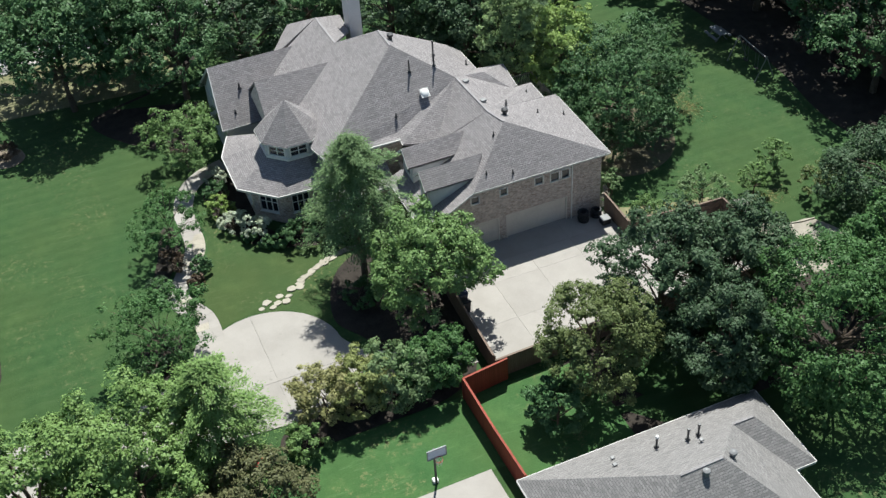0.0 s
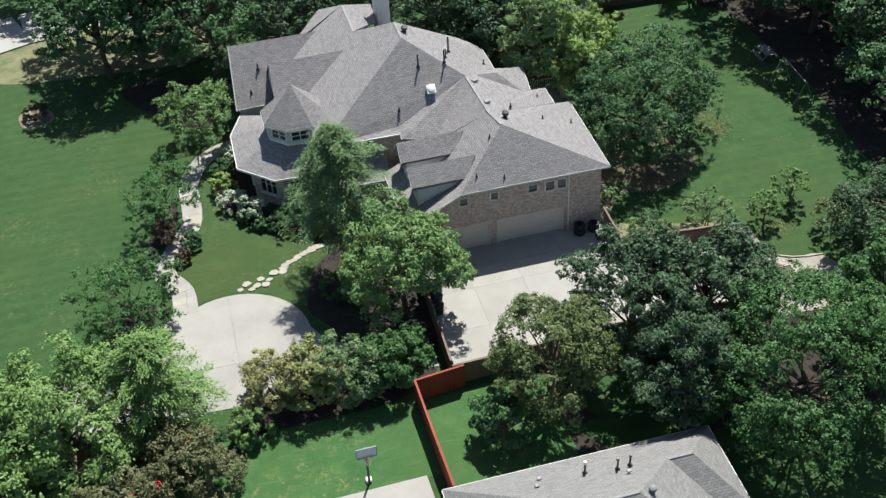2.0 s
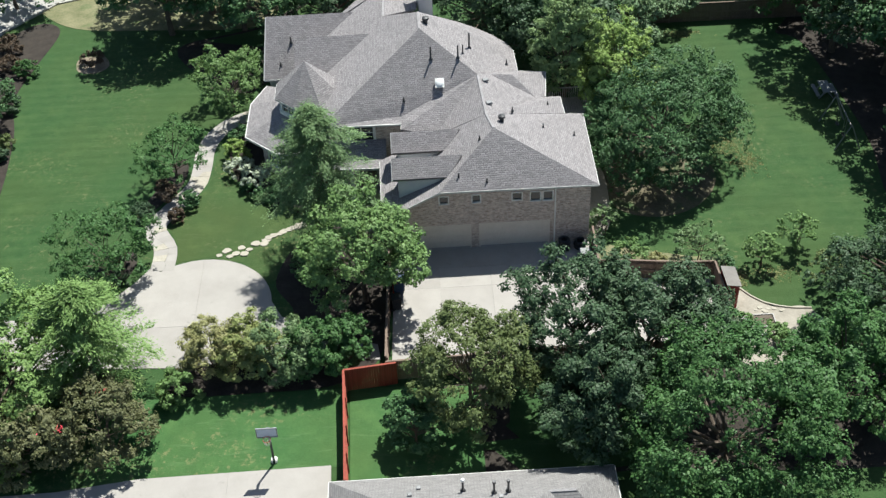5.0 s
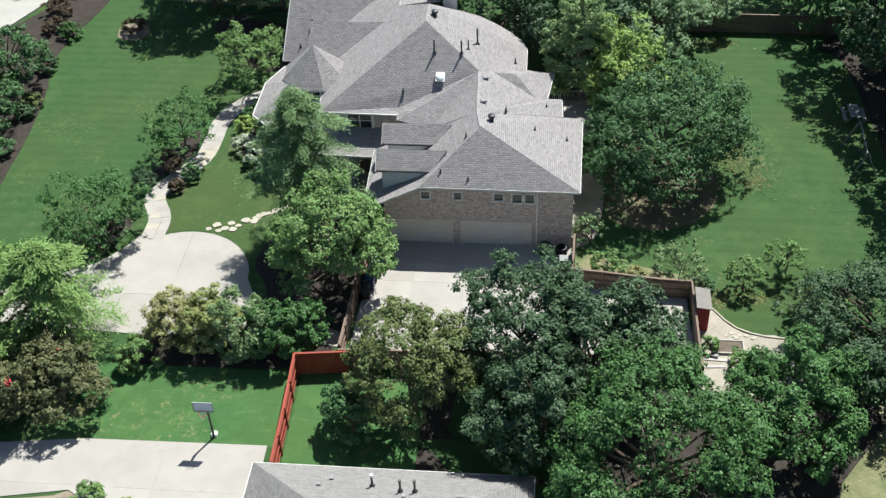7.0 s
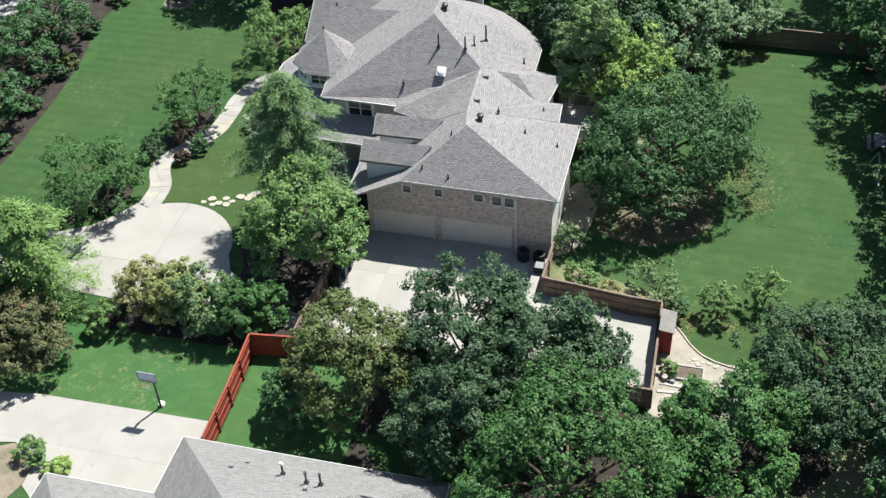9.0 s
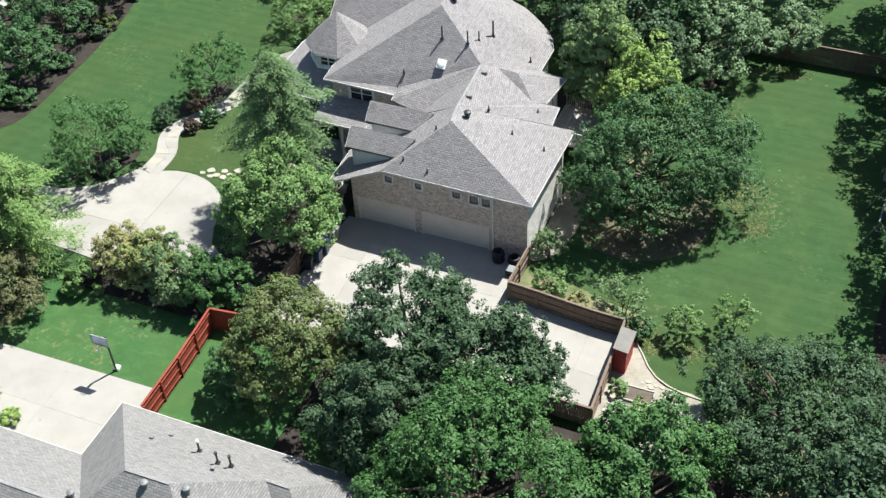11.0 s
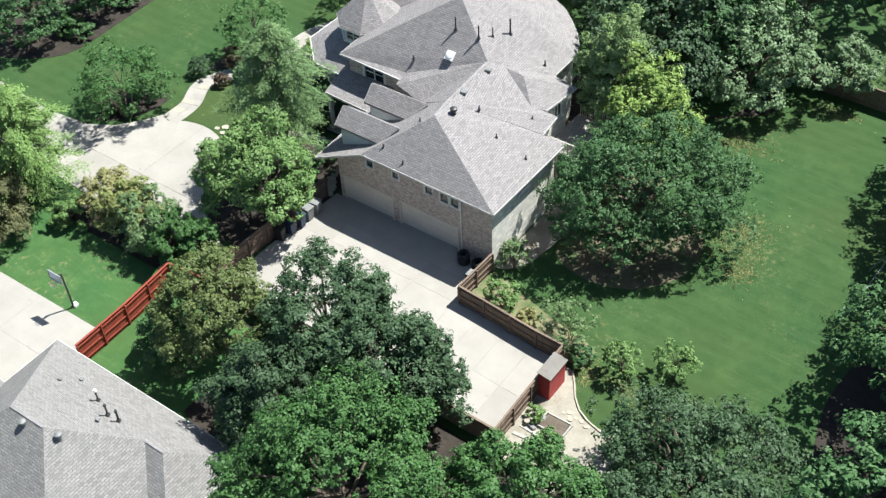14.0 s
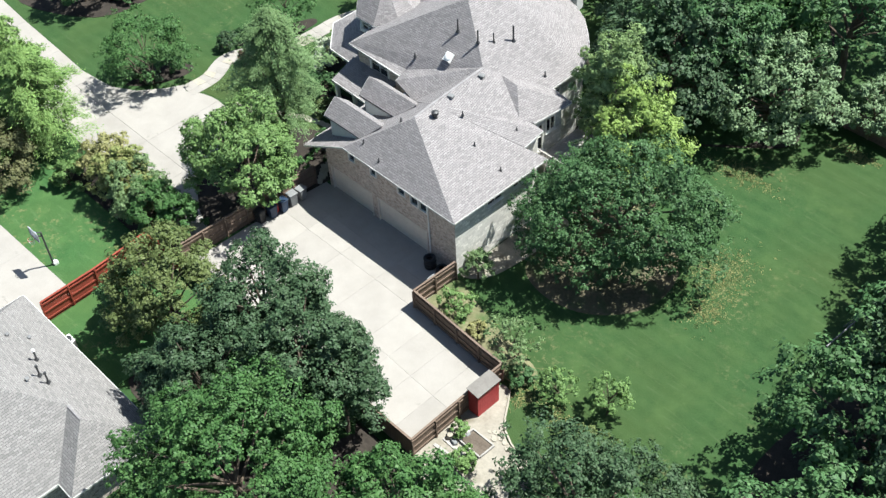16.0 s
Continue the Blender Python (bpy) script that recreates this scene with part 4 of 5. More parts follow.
fd["label"] = "dark wooden front door in the porch shade"
box("door_leaf", (MW[0][0] + 2.6, 7.9, 1.25), (1.15, 0.06, 2.25), FENCE, fd, bev=0.01)
box("door_frame", (MW[0][0] + 2.6, 7.86, 2.36), (1.2, 0.1, 0.07), TRIM, fd)
wall("wall", (-15.3, 12.0), (-15.3, 7.75), -0.1, 6.0, SIDING, house)
wall("wall", (-20.5, 25.0), (-20.5, 18.3), -0.1, 3.9, SIDING, house)
add("gable", [(-20.45, 18.2, 3.75), (-20.45, 25.0, 3.75), (-20.45, 21.6, 7.1), (-20.2, 18.2, 3.75), (-20.2, 25.0, 3.75), (-20.2, 21.6, 7.1)], [(0, 2, 1), (3, 4, 5), (0, 3, 5, 2), (2, 5, 4, 1), (0, 1, 4, 3)], SIDING, house, "pale bluish gable end")
add("gable", [(-17.9, 13.4, 3.9), (-17.9, 19.6, 5.2), (-17.9, 16.9, 7.72), (-17.7, 13.4, 3.9), (-17.7, 19.6, 5.2), (-17.7, 16.9, 7.72)], [(0, 2, 1), (3, 4, 5), (0, 3, 5, 2), (2, 5, 4, 1), (0, 1, 4, 3)], BRICK, house)
wall("wall", (-20.5, 18.3), (-15.5, 18.3), -0.1, 3.9, SIDING, house)
wall("wall", (-12.5, 25.0), (-20.5, 25.0), -0.1, 3.9, SIDING, house)
wall("wall", (-9.1, 22.2), (-12.5, 25.0), -0.1, 6.0, SIDING, house)

# turret over a skirt roof
TC = (-16.9, 12.3)


def octo(r, z, turn=22.5):
    return [(TC[0] + r * math.cos(radians(turn + 45 * k)), TC[1] + r * math.sin(radians(turn + 45 * k)), z) for k in range(8)]


top, eave = (TC[0], TC[1], 8.6), octo(2.62, 6.15)
for k in range(8):
    a, b = eave[k], eave[(k + 1) % 8]
    roof("turret_slope", top, a, b)
    beam("gutter", Vector(a) - Vector((0, 0, 0.1)), Vector(b) - Vector((0, 0, 0.1)), 0.06, 0.12, GUTTER, house)
    beam("band", (*octo(2.36, 0)[k][:2], 4.82), (*octo(2.36, 0)[(k + 1) % 8][:2], 4.82), 0.06, 0.16, TRIM, house, "white painted band")
body = octo(2.3, 0)
for k in range(8):
    p, q = body[k][:2], body[(k + 1) % 8][:2]
    ln = math.dist(p, q)
    lit = k in (2, 3, 4, 5, 6)
    wall("turret_wall", p, q, 3.2, 6.0, SIDING, house, [(0.22, ln - 0.22, 5.0, 5.85)] if lit else ())
    if lit:
        window(house, p, q, 0.22, ln - 0.22, 5.0, 5.85, 2, 2, 0.1)
skirt = [(-20.7, 17.7), (-21.8, 15.1), (-21.85, 10.6), (-19.4, 8.2), (-16.2, 8.0)]
inner = [(TC[0] + 2.25 * math.cos(radians(g)), TC[1] + 2.25 * math.sin(radians(g))) for g in (112, 157, 202, 247, 285)]
for i in range(4):
    roof("porch_slope", (*skirt[i], 3.3), (*skirt[i + 1], 3.3), (*inner[i + 1], 4.75), (*inner[i], 4.75))
    beam("gutter", (*skirt[i], 3.22), (*skirt[i + 1], 3.22), 0.1, 0.18, GUTTER, house, "white painted gutter")
roof("porch_slope", (*skirt[4], 3.3), (-15.3, 8.0, 3.3), (-15.3, 10.6, 4.6), (*inner[4], 4.75))
low = [(TC[0] + (x - TC[0]) * 0.78, TC[1] + (y - TC[1]) * 0.78) for x, y in skirt]
for p, q in zip(low, low[1:]):
    wall("wall", p, q, -0.1, 3.2, BRICK, house, [(0.6, math.dist(p, q) - 0.6, 0.9, 2.6)])
    window(house, p, q, 0.6, math.dist(p, q) - 0.6, 0.9, 2.6, 3, 2, 0.05)
# entry porch
roof("porch_slope", (-16.0, 5.5, 3.55), (-11.2, 5.3, 3.55), (-11.2, 7.75, 4.4), (-16.0, 7.75, 4.4))
beam("gutter", (-16.0, 5.5, 3.45), (-11.2, 5.3, 3.45), 0.1, 0.18, GUTTER, house, "white painted gutter")
for x in (-15.8, -13.8, -11.6):
    bm = bmesh.new()
    box_bm(bm, (x, 5.75, 1.7), (0.28, 0.28, 3.2), 0, 0.02)
    box_bm(bm, (x, 5.75, 0.2), (0.42, 0.42, 0.36), 0, 0.02)
    box_bm(bm, (x, 5.75, 3.3), (0.4, 0.4, 0.14), 0, 0.02)
    bm_add("porch_column", bm, TRIM, house, "white painted porch column")
prism("porch_floor", [(-16.2, 5.3), (-11.0, 5.3), (-11.0, 7.75), (-16.2, 7.75)], -0.1, 0.14, CONCRETE, house)


# dormers
def dormer(y, zr):
    d = new("dormer")
    d.location = (-10.2, y, 4.2)
    d.parent = house
    x0, x1 = -10.75, -5.9
    for s in (-1, 1):
        facet("dormer_slope", [(x0, y, zr), (x1, y, zr), (x1 - 1.0, y + s * 1.1, zr - 1.0), (x0, y + s * 1.1, zr - 1.0)], S, d)
        beam("fascia", (x0, y, zr - 0.1), (x0, y + s * 1.1, zr - 1.1), 0.05, 0.13, TRIM, d)
        beam("fascia", (x0, y + s * 1.08, zr - 1.12), (x1 - 1.4, y + s * 1.08, zr - 1.12), 0.04, 0.08, SIDING, d)
        p, q = ((-10.35, y - 0.95), (-6.5, y - 0.95)) if s < 0 else ((-6.5, y + 0.95), (-10.35, y + 0.95))
        wall("cheek", p, q, 3.9, zr - 1.1, SIDING, d, thick=0.12)
    f = ((-10.35, y + 0.95), (-10.35, y - 0.95))
    wall("front", *f, 3.7, zr - 1.1, SIDING, d, [(0.5, 1.4, 4.45, zr - 1.25)], 0.12)
    add("gable", [(-10.35, y - 0.95, zr - 1.1), (-10.35, y + 0.95, zr - 1.1), (-10.35, y, zr - 0.2), (-10.25, y - 0.95, zr - 1.1), (-10.25, y + 0.95, zr - 1.1), (-10.25, y, zr - 0.2)], [(0, 2, 1), (3, 4, 5), (0, 3, 5, 2), (2, 5, 4, 1), (0, 1, 4, 3)], SIDING, d)
    window(d, *f, 0.5, 1.4, 4.45, zr - 1.25, 1, 2, 0.05, False)


dormer(1.75, 6.85)
dormer(4.95, 6.8)

# chimney, vents and pipes
bm = bmesh.new()
box_bm(bm, (-7.7, 23.3, 7.9), (1.15, 0.95, 6.2), 0.15, 0.02)
box_bm(bm, (-7.7, 23.3, 11.05), (1.4, 1.2, 0.14), 0.15, 0.02)
bm_add("chimney", bm, SIDING, house, "tall pale boxed chimney")


def pipe(x, y, z, h, r, material=DARKMETAL):
    bm = bmesh.new()
    tube_bm(bm, (x, y, z - 0.2), (x, y, z + h), r, r, 10)
    tube_bm(bm, (x, y, z - 0.05), (x, y, z + 0.12), r * 2.6, r * 1.2, 10)
    bm_add("vent_pipe", bm, material, house, "dark vent pipe")


def turbine(x, y, z, parent, material=METAL, k=1.0):
    bm = bmesh.new()
    for z0, z1, a, b in ((-0.2, 0.22, 0.17, 0.15), (0.22, 0.34, 0.16, 0.25), (0.34, 0.5, 0.25, 0.24), (0.5, 0.58, 0.24, 0.08)):
        tube_bm(bm, (x, y, z + z0 * k), (x, y, z + z1 * k), a * k, b * k, 12)
    bm_add("roof_turbine", bm, material, parent, "galvanised roof ventilator")


zf = lambda y: 6.0 + 0.845 * (y - 7.1)
zr_ = lambda x: 10.65 - 0.63 * (x + 8.3)
zg = lambda x: 8.2 - 0.42 * (x + 3.65)
for x, y, h in ((-7.58, 10.76, 1.0), (-5.6, 10.75, 1.0)):
    pipe(x, y, zf(y), h, 0.06)
pipe(-5.2, 11.9, zr_(-5.2), 0.75, 0.05)
pipe(-4.64, 13.3, zr_(-4.64), 1.25, 0.07)
pipe(-9.7, 8.45, zf(8.45), 0.3, 0.05)
for x, y in ((-6.23, 0.34), (-4.35, 0.0)):
    pipe(x, y, 5.3 + 0.88 * (y + 0.45), 0.35, 0.05)
for x, y in ((-0.03, 4.7), (2.2, 4.85), (-2.1, 5.7)):
    pipe(x, y, zg(x), 0.32, 0.045)
pipe(0.67, 8.0, 6.35, 0.3, 0.045)
pipe(-1.83, 13.55, zr_(-1.83), 0.4, 0.05)
pipe(-4.64, 2.45, 7.5, 0.35, 0.05)
pipe(-18.6, 20.0, 5.8, 0.5, 0.07)
pipe(-19.5, 18.7, 4.55, 0.3, 0.045)
turbine(-3.0, 4.05, 7.8, house, DARKMETAL)
turbine(-7.8, 13.8, 10.3, house, DARKMETAL)
for x, y in ((-3.75, 9.2), (-3.7, 6.2)):
    box("ridge_vent", (x, y, 8.02), (0.42, 0.36, 0.16), METAL, house, "small square roof vent", 0.2, 0.03)
sk = new("skylight")
sk.location = (-7.05, 9.25, zf(9.25))
sk.parent = house
sk["label"] = "white domed skylight"
tilt = Matrix.Translation((-7.05, 9.25, zf(9.25) + 0.12)) @ Matrix.Rotation(math.atan(0.845), 4, "X")
bm = bmesh.new()
box_bm(bm, None, (0.66, 0.68, 0.16), 0, 0.0, tilt)
bm_add("kerb", bm, TRIM, sk)
bm = bmesh.new()
bmesh.ops.create_uvsphere(bm, u_segments=16, v_segments=8, radius=1.0, matrix=tilt @ Matrix.Translation((0, 0, 0.08)) @ Matrix.Diagonal((0.32, 0.33, 0.1, 1)))
bm_add("dome", bm, WHITEP, sk, "translucent white dome", True)

# deck behind the house
deck = thing("deck", "raised weathered wooden deck with railings", "deck", (2.5, 12.0, -0.6))
for i in range(18):
    box("board", (0.75 + 0.2 * i, 12.1, 2.72), (0.18, 4.6, 0.04), GREYWOOD, deck)
for x, y in ((1.6, 9.9), (4.2, 9.9), (4.2, 12.1), (4.2, 14.3), (1.6, 14.3)):
    box("post", (x, y, 1.55), (0.14, 0.14, 4.4), GREYWOOD, deck)
for p, q in (((0.75, 9.9), (4.2, 9.9)), ((4.2, 9.9), (4.2, 14.3)), ((4.2, 14.3), (0.75, 14.3))):
    beam("rail", (*p, 3.7), (*q, 3.7), 0.12, 0.06, GREYWOOD, deck)
    n = int(math.dist(p, q) / 0.16)
    for i in range(n):
        k = (i + 0.5) / n
        box("baluster", (p[0] + (q[0] - p[0]) * k, p[1] + (q[1] - p[1]) * k, 3.2), (0.05, 0.05, 0.94), GREYWOOD, deck)
    beam("joist", (*p, 2.6), (*q, 2.6), 0.06, 0.2, GREYWOOD, deck)


# ---- the neighbouring house ----
nb = thing("neighbour_house", "single-storey neighbouring house with light grey shingle roof", "house", (-5, -28, -0.4))
NZ = 2.15
e0, e1, e2, e3 = (-14.8, -21.95, NZ), (1.0, -21.95, NZ), (-0.45, -35.0, NZ), (-14.8, -35.0, NZ)
r0, r1 = (-8.8, -28.75, NZ + 4.8), (-6.2, -28.7, NZ + 4.8)
x0_, x1_, xe, xi = (-3.0, -25.2, NZ + 2.2), (-1.6, -25.2, NZ + 2.2), (0.95, -28.0, NZ), (-0.45, -28.0, NZ)


def nroof(*pts):
    return facet("roof_slope", pts, SHINGLE_N, nb)


nroof(e0, e1, x1_, x0_, r1, r0)
nroof(e1, xe, x1_)
nroof(x0_, x1_, xe, xi)
nroof(r1, x0_, xi, e2)
nroof(e2, e3, r0, r1)
nroof(e3, e0, r0)
w0, w1, w2, w3 = (-21.4, -26.05, NZ), (-14.6, -26.05, NZ), (-14.6, -36, NZ), (-21.4, -36, NZ)
wr0, wr1 = (-17.2, -31, NZ + 3.5), (-10.2, -31, NZ + 3.5)
nroof(w0, w1, wr1, wr0)
nroof(w3, w0, wr0)
nroof(w2, w3, wr0, wr1)
for p, q in ((e0, e1), (e1, xe), (xe, xi), (xi, e2), (e3, e0), (w0, w1), (w3, w0)):
    beam("gutter", Vector(p) - Vector((0, 0, 0.1)), Vector(q) - Vector((0, 0, 0.1)), 0.1, 0.16, GUTTER, nb, "white painted gutter")
for p, q in ((r0, r1), (wr0, wr1), (x0_, x1_)):
    beam("ridge_cap", Vector(p) - Vector((0, 0, 0.02)), Vector(q) - Vector((0, 0, 0.02)), 0.14, 0.03, CAP, nb)
for p, q in (((-14.2, -33.2), (-14.2, -22.4)), ((-14.2, -22.4), (0.5, -22.4)), ((0.5, -22.4), (0.45, -27.5)), ((0.45, -27.5), (-0.9, -27.55)), ((-0.9, -27.55), (-0.9, -34.5)), ((-20.9, -26.6), (-14.2, -26.6)), ((-20.9, -35.6), (-20.9, -26.6))):
    q, p = p, q
    wall("wall", p, q, -0.6, NZ, BRICK, nb)
ns = lambda y: NZ + 4.8 * (-21.95 - y) / 6.5
for x, y in ((-7.5, -24.6), (-5.9, -25.2), (-5.15, -25.1)):
    bm = bmesh.new()
    tube_bm(bm, (x, y, ns(y) - 0.15), (x, y, ns(y) + 0.75), 0.06, 0.06, 8)
    tube_bm(bm, (x, y, ns(y) - 0.03), (x, y, ns(y) + 0.08), 0.16, 0.08, 8)
    tube_bm(bm, (x, y, ns(y) + 0.72), (x, y, ns(y) + 0.84), 0.1, 0.09, 8)
    bm_add("vent_pipe", bm, DARKMETAL, nb, "dark vent pipe")
    if x < -7:
        tube("cap", (x, y, ns(y) + 0.74), (x, y, ns(y) + 0.88), 0.12, 0.09, WHITEP, nb, "white vent cap")
for x, y, z in ((-7.45, -29.1, NZ + 4.4), (-5.4, -28.5, NZ + 4.15), (-11.6, -30.2, NZ + 2.95), (-10.9, -32.0, NZ + 2.85)):
    turbine(x, y, z, nb, METAL, 0.85)
for x, y in ((-9.85, -23.9), (-10.3, -24.9), (-16.4, -27.4), (-5.6, -26.0), (-17.6, -28.4)):
    box("roof_vent", (x, y, (ns(y) if x > -14 else NZ + 0.72 * (-26.15 - y)) + 0.05), (0.24, 0.22, 0.1), METAL, nb, "", 0.1, 0.02)


# ---- fences ----
_board = {}


def fence(label, pts, height, material, board=0.15, rails_left=True, step=None, group=""):
    """Posts, rails and single boards along a line in plan."""
    f = thing("fence", label, "fence", (*pts[0], gz(*pts[0])), group)
    for p, q in zip(pts, pts[1:]):
        a, b = Vector((*p, 0)), Vector((*q, 0))
        d = b - a
        ln = d.length
        d.normalize()
        side = Vector((-d.y, d.x, 0)) * (0.05 if rails_left else -0.05)
        rz = math.atan2(d.y, d.x)
        n = max(1, round(ln / 2.0))
        for i in range(n + 1):
            c = a + d * (ln * i / n) + side * 1.5
            box("post", (c.x, c.y, gz(c.x, c.y) + height / 2 - 0.1), (0.1, 0.1, height + 0.1), material, f, rz=rz, bev=0.008)
        for i in range(n):
            c0, c1 = a + d * (ln * i / n), a + d * (ln * (i + 1) / n)
            for zz in (0.3, height * 0.5, height - 0.25):
                beam("rail", (*(c0 + side).to_2d(), gz(c0.x, c0.y) + zz), (*(c1 + side).to_2d(), gz(c1.x, c1.y) + zz), 0.05, 0.11, material, f)
            beam("cap_rail", (*c0.to_2d(), gz(c0.x, c0.y) + height + 0.02), (*c1.to_2d(), gz(c1.x, c1.y) + height + 0.02), 0.14, 0.04, material, f)
        m = max(1, round(ln / board))
        key = (round(ln / m, 3), height, material.name)
        if key not in _board:
            bm = bmesh.new()
            box_bm(bm, (0, 0, height / 2), (ln / m - 0.008, 0.02, height))
            me = bpy.data.meshes.new("board")
            bm.to_mesh(me)
            bm.free()
            me.materials.append(material)
            _board[key] = me
        rg = random.Random(m)
        for i in range(m):
            c = a + d * (ln * (i + 0.5) / m)
            o = new("board", _board[key])
            o.parent = f
            o.location = Vector((c.x, c.y, gz(c.x, c.y) + rg.uniform(-0.02, 0.01))) - f.location
            o.rotation_euler = (0, 0, rz)
    return f


fence("brown cedar fence from the garage corner, rails towards the lawn", [(2.95, -0.3), (2.85, -3.95)], 1.6, FENCE, rails_left=True)
fence("brown cedar privacy fence with rails facing the forecourt", [(2.85, -3.95), (10.75, -4.0)], 1.6, FENCE, rails_left=False)
fence("weathered cedar fence with posts facing the side strip", [(10.75, -4.0), (10.9, -11.75)], 1.65, FENCE, rails_left=True)
fence("shaded brown fence closing the forecourt", [(10.9, -11.75), (2.0, -11.9), (-5.5, -12.2), (-11.6, -12.4)], 1.65, FENCE, rails_left=False)
fence("red-stained wooden fence between two lawns", [(-14.0, -21.4), (-14.2, -13.1)], 1.85, REDFENCE, rails_left=False)
fence("red-stained wooden fence panel by the corner", [(-14.2, -13.1), (-11.0, -12.75)], 1.85, REDFENCE, rails_left=True)
fence("brown wooden fence beside the bin row", [(-11.6, -12.0), (-11.45, -6.6), (-11.2, -0.6)], 1.7, FENCE, rails_left=False)
fence("dark brown boundary fence at the end of the lawn", [(34, 30.6), (22, 31.0), (9, 31.2)], 1.8, FENCE, rails_left=True)
fence("dark brown boundary fence behind the trees", [(32, -14), (33.5, 8), (34, 30.5)], 1.8, FENCE, rails_left=True)


# ---- smaller things ----
def bin_(x, y, material, label, rz):
    b = thing("wheelie_bin", label, "bin", (x, y, gz(x, y) + 0.05), "bins by the fence")
    bm = bmesh.new()
    bmesh.ops.create_cone(bm, cap_ends=True, segments=4, radius1=0.33, radius2=0.43, depth=0.95, matrix=Matrix.Translation((x, y, gz(x, y) + 0.6)) @ Matrix.Rotation(rz + math.pi / 4, 4, "Z"))
    bm_add("bin_body", bm, material, b)
    box("lid", (x, y, gz(x, y) + 1.11), (0.66, 0.7, 0.07), material, b, "", rz, 0.02)
    for s in (-1, 1):
        off = Matrix.Rotation(rz, 3, "Z") @ Vector((-0.3, 0.22 * s, 0))
        tube("wheel", (x + off.x, y + off.y - 0.04, gz(x, y) + 0.17), (x + off.x, y + off.y + 0.04, gz(x, y) + 0.17), 0.12, 0.12, BLACKP, b)


bin_(-10.6, -2.4, GREYP, "grey wheeled bin standing on the concrete", 0.1)
bin_(-10.65, -3.2, GREYP, "grey wheeled bin with closed lid", -0.05)
bin_(-10.6, -4.1, BLUEP, "dark blue recycling bin", 0.08)
bin_(-10.7, -5.0, BLUEP, "blue recycling bin with dusty lid", 0.0)
bin_(-10.9, -5.9, BLACKP, "black wheeled bin at the row's end", 0.2)
ch = thing("toy_car", "red plastic ride-on toy by the bins", "toy", (-11.0, -3.9, 0.05))
box("body", (-10.95, -4.55, 0.95), (0.3, 0.5, 0.3), REDP, ch, bev=0.06)
box("seat", (-10.95, -4.55, 0.45), (0.36, 0.5, 0.8), REDP, ch, bev=0.06)


# Stands for a black barrel, built up from tyre-shaped rings.
def tyre_stack(x, y, n, label):
    t = thing("tyre_stack", label, "tyres", (x, y, gz(x, y) + 0.05))
    for k in range(n):
        bm = bmesh.new()
        prof = [(0.24, 0.02), (0.36, 0.0), (0.42, 0.06), (0.42, 0.16), (0.36, 0.22), (0.24, 0.2)]
        z0 = gz(x, y) + 0.05 + 0.225 * k
        ox = 0.02 * (-1) ** k
        rows = []
        for i in range(20):
            a = i * math.tau / 20
            rows.append([bm.verts.new((x + ox + r * math.cos(a), y + r * math.sin(a), z0 + z)) for r, z in prof])
        for i in range(20):
            for j in range(6):
                bm.faces.new((rows[i][j], rows[(i + 1) % 20][j], rows[(i + 1) % 20][(j + 1) % 6], rows[i][(j + 1) % 6]))
        bm_add("tyre", bm, BLACKP, t, smooth=True)


tyre_stack(0.95, -0.75, 4, "black barrel beside the garage wall, shaped as stacked tyres")
tyre_stack(2.05, -0.7, 3, "low black barrel in the corner, shaped as stacked tyres")
box_t = thing("storage_tub", "dark storage tub against the wall", "tub", (2.2, -1.7, 0.03))
box("tub", (2.25, -1.7, 0.28), (0.7, 0.6, 0.46), BLACKP, box_t, bev=0.04)
box("lid", (2.25, -1.7, 0.54), (0.76, 0.66, 0.06), GREYP, box_t, bev=0.02)

# basketball hoop
hp = thing("basketball_hoop", "free-standing basketball hoop on the lawn's edge", "basketball hoop", (-18.35, -18.3, -0.3))
bm = bmesh.new()
tube_bm(bm, (-18.35, -18.3, -0.35), (-18.35, -18.35, 2.9), 0.075, 0.06, 10)
tube_bm(bm, (-18.35, -18.35, 2.5), (-18.35, -18.75, 2.85), 0.05, 0.05, 8)
tube_bm(bm, (-18.35, -18.35, 2.85), (-18.35, -18.75, 3.1), 0.05, 0.05, 8)
bm_add("pole", bm, DARKMETAL, hp, "dark steel pole")
box("base", (-18.35, -18.15, -0.16), (0.36, 0.36, 0.3), WHITEP, hp, "pale concrete footing", bev=0.05)
box("backboard", (-18.35, -18.8, 3.0), (1.15, 0.05, 0.75), PANELB, hp, "blue tinted backboard", bev=0.01)
bm = bmesh.new()
for c, s in (((-18.35, -18.83, 3.36), (1.2, 0.06, 0.05)), ((-18.35, -18.83, 2.64), (1.2, 0.06, 0.05)), ((-18.93, -18.83, 3.0), (0.05, 0.06, 0.76)), ((-17.77, -18.83, 3.0), (0.05, 0.06, 0.76))):
    box_bm(bm, c, s)
bm_add("backboard_frame", bm, GREYP, hp)
bm = bmesh.new()
ringp = [(-18.35 + 0.23 * math.cos(k * math.tau / 16), -19.1 + 0.23 * math.sin(k * math.tau / 16), 2.75) for k in range(16)]
for k in range(16):
    tube_bm(bm, ringp[k], ringp[(k + 1) % 16], 0.014, 0.014, 5, False)
bm_add("rim", bm, REDP, hp, "thin steel rim")
bm = bmesh.new()
for k in range(16):
    x, y, z = ringp[k]
    x2, y2, _ = ringp[(k + 1) % 16]
    tube_bm(bm, (x, y, z), (-18.35 + (x2 + 18.35) * 0.55, -19.1 + (y2 + 19.1) * 0.55, z - 0.42), 0.009, 0.009, 4, False)
bm_add("net", bm, WHITEP, hp, "white string net")

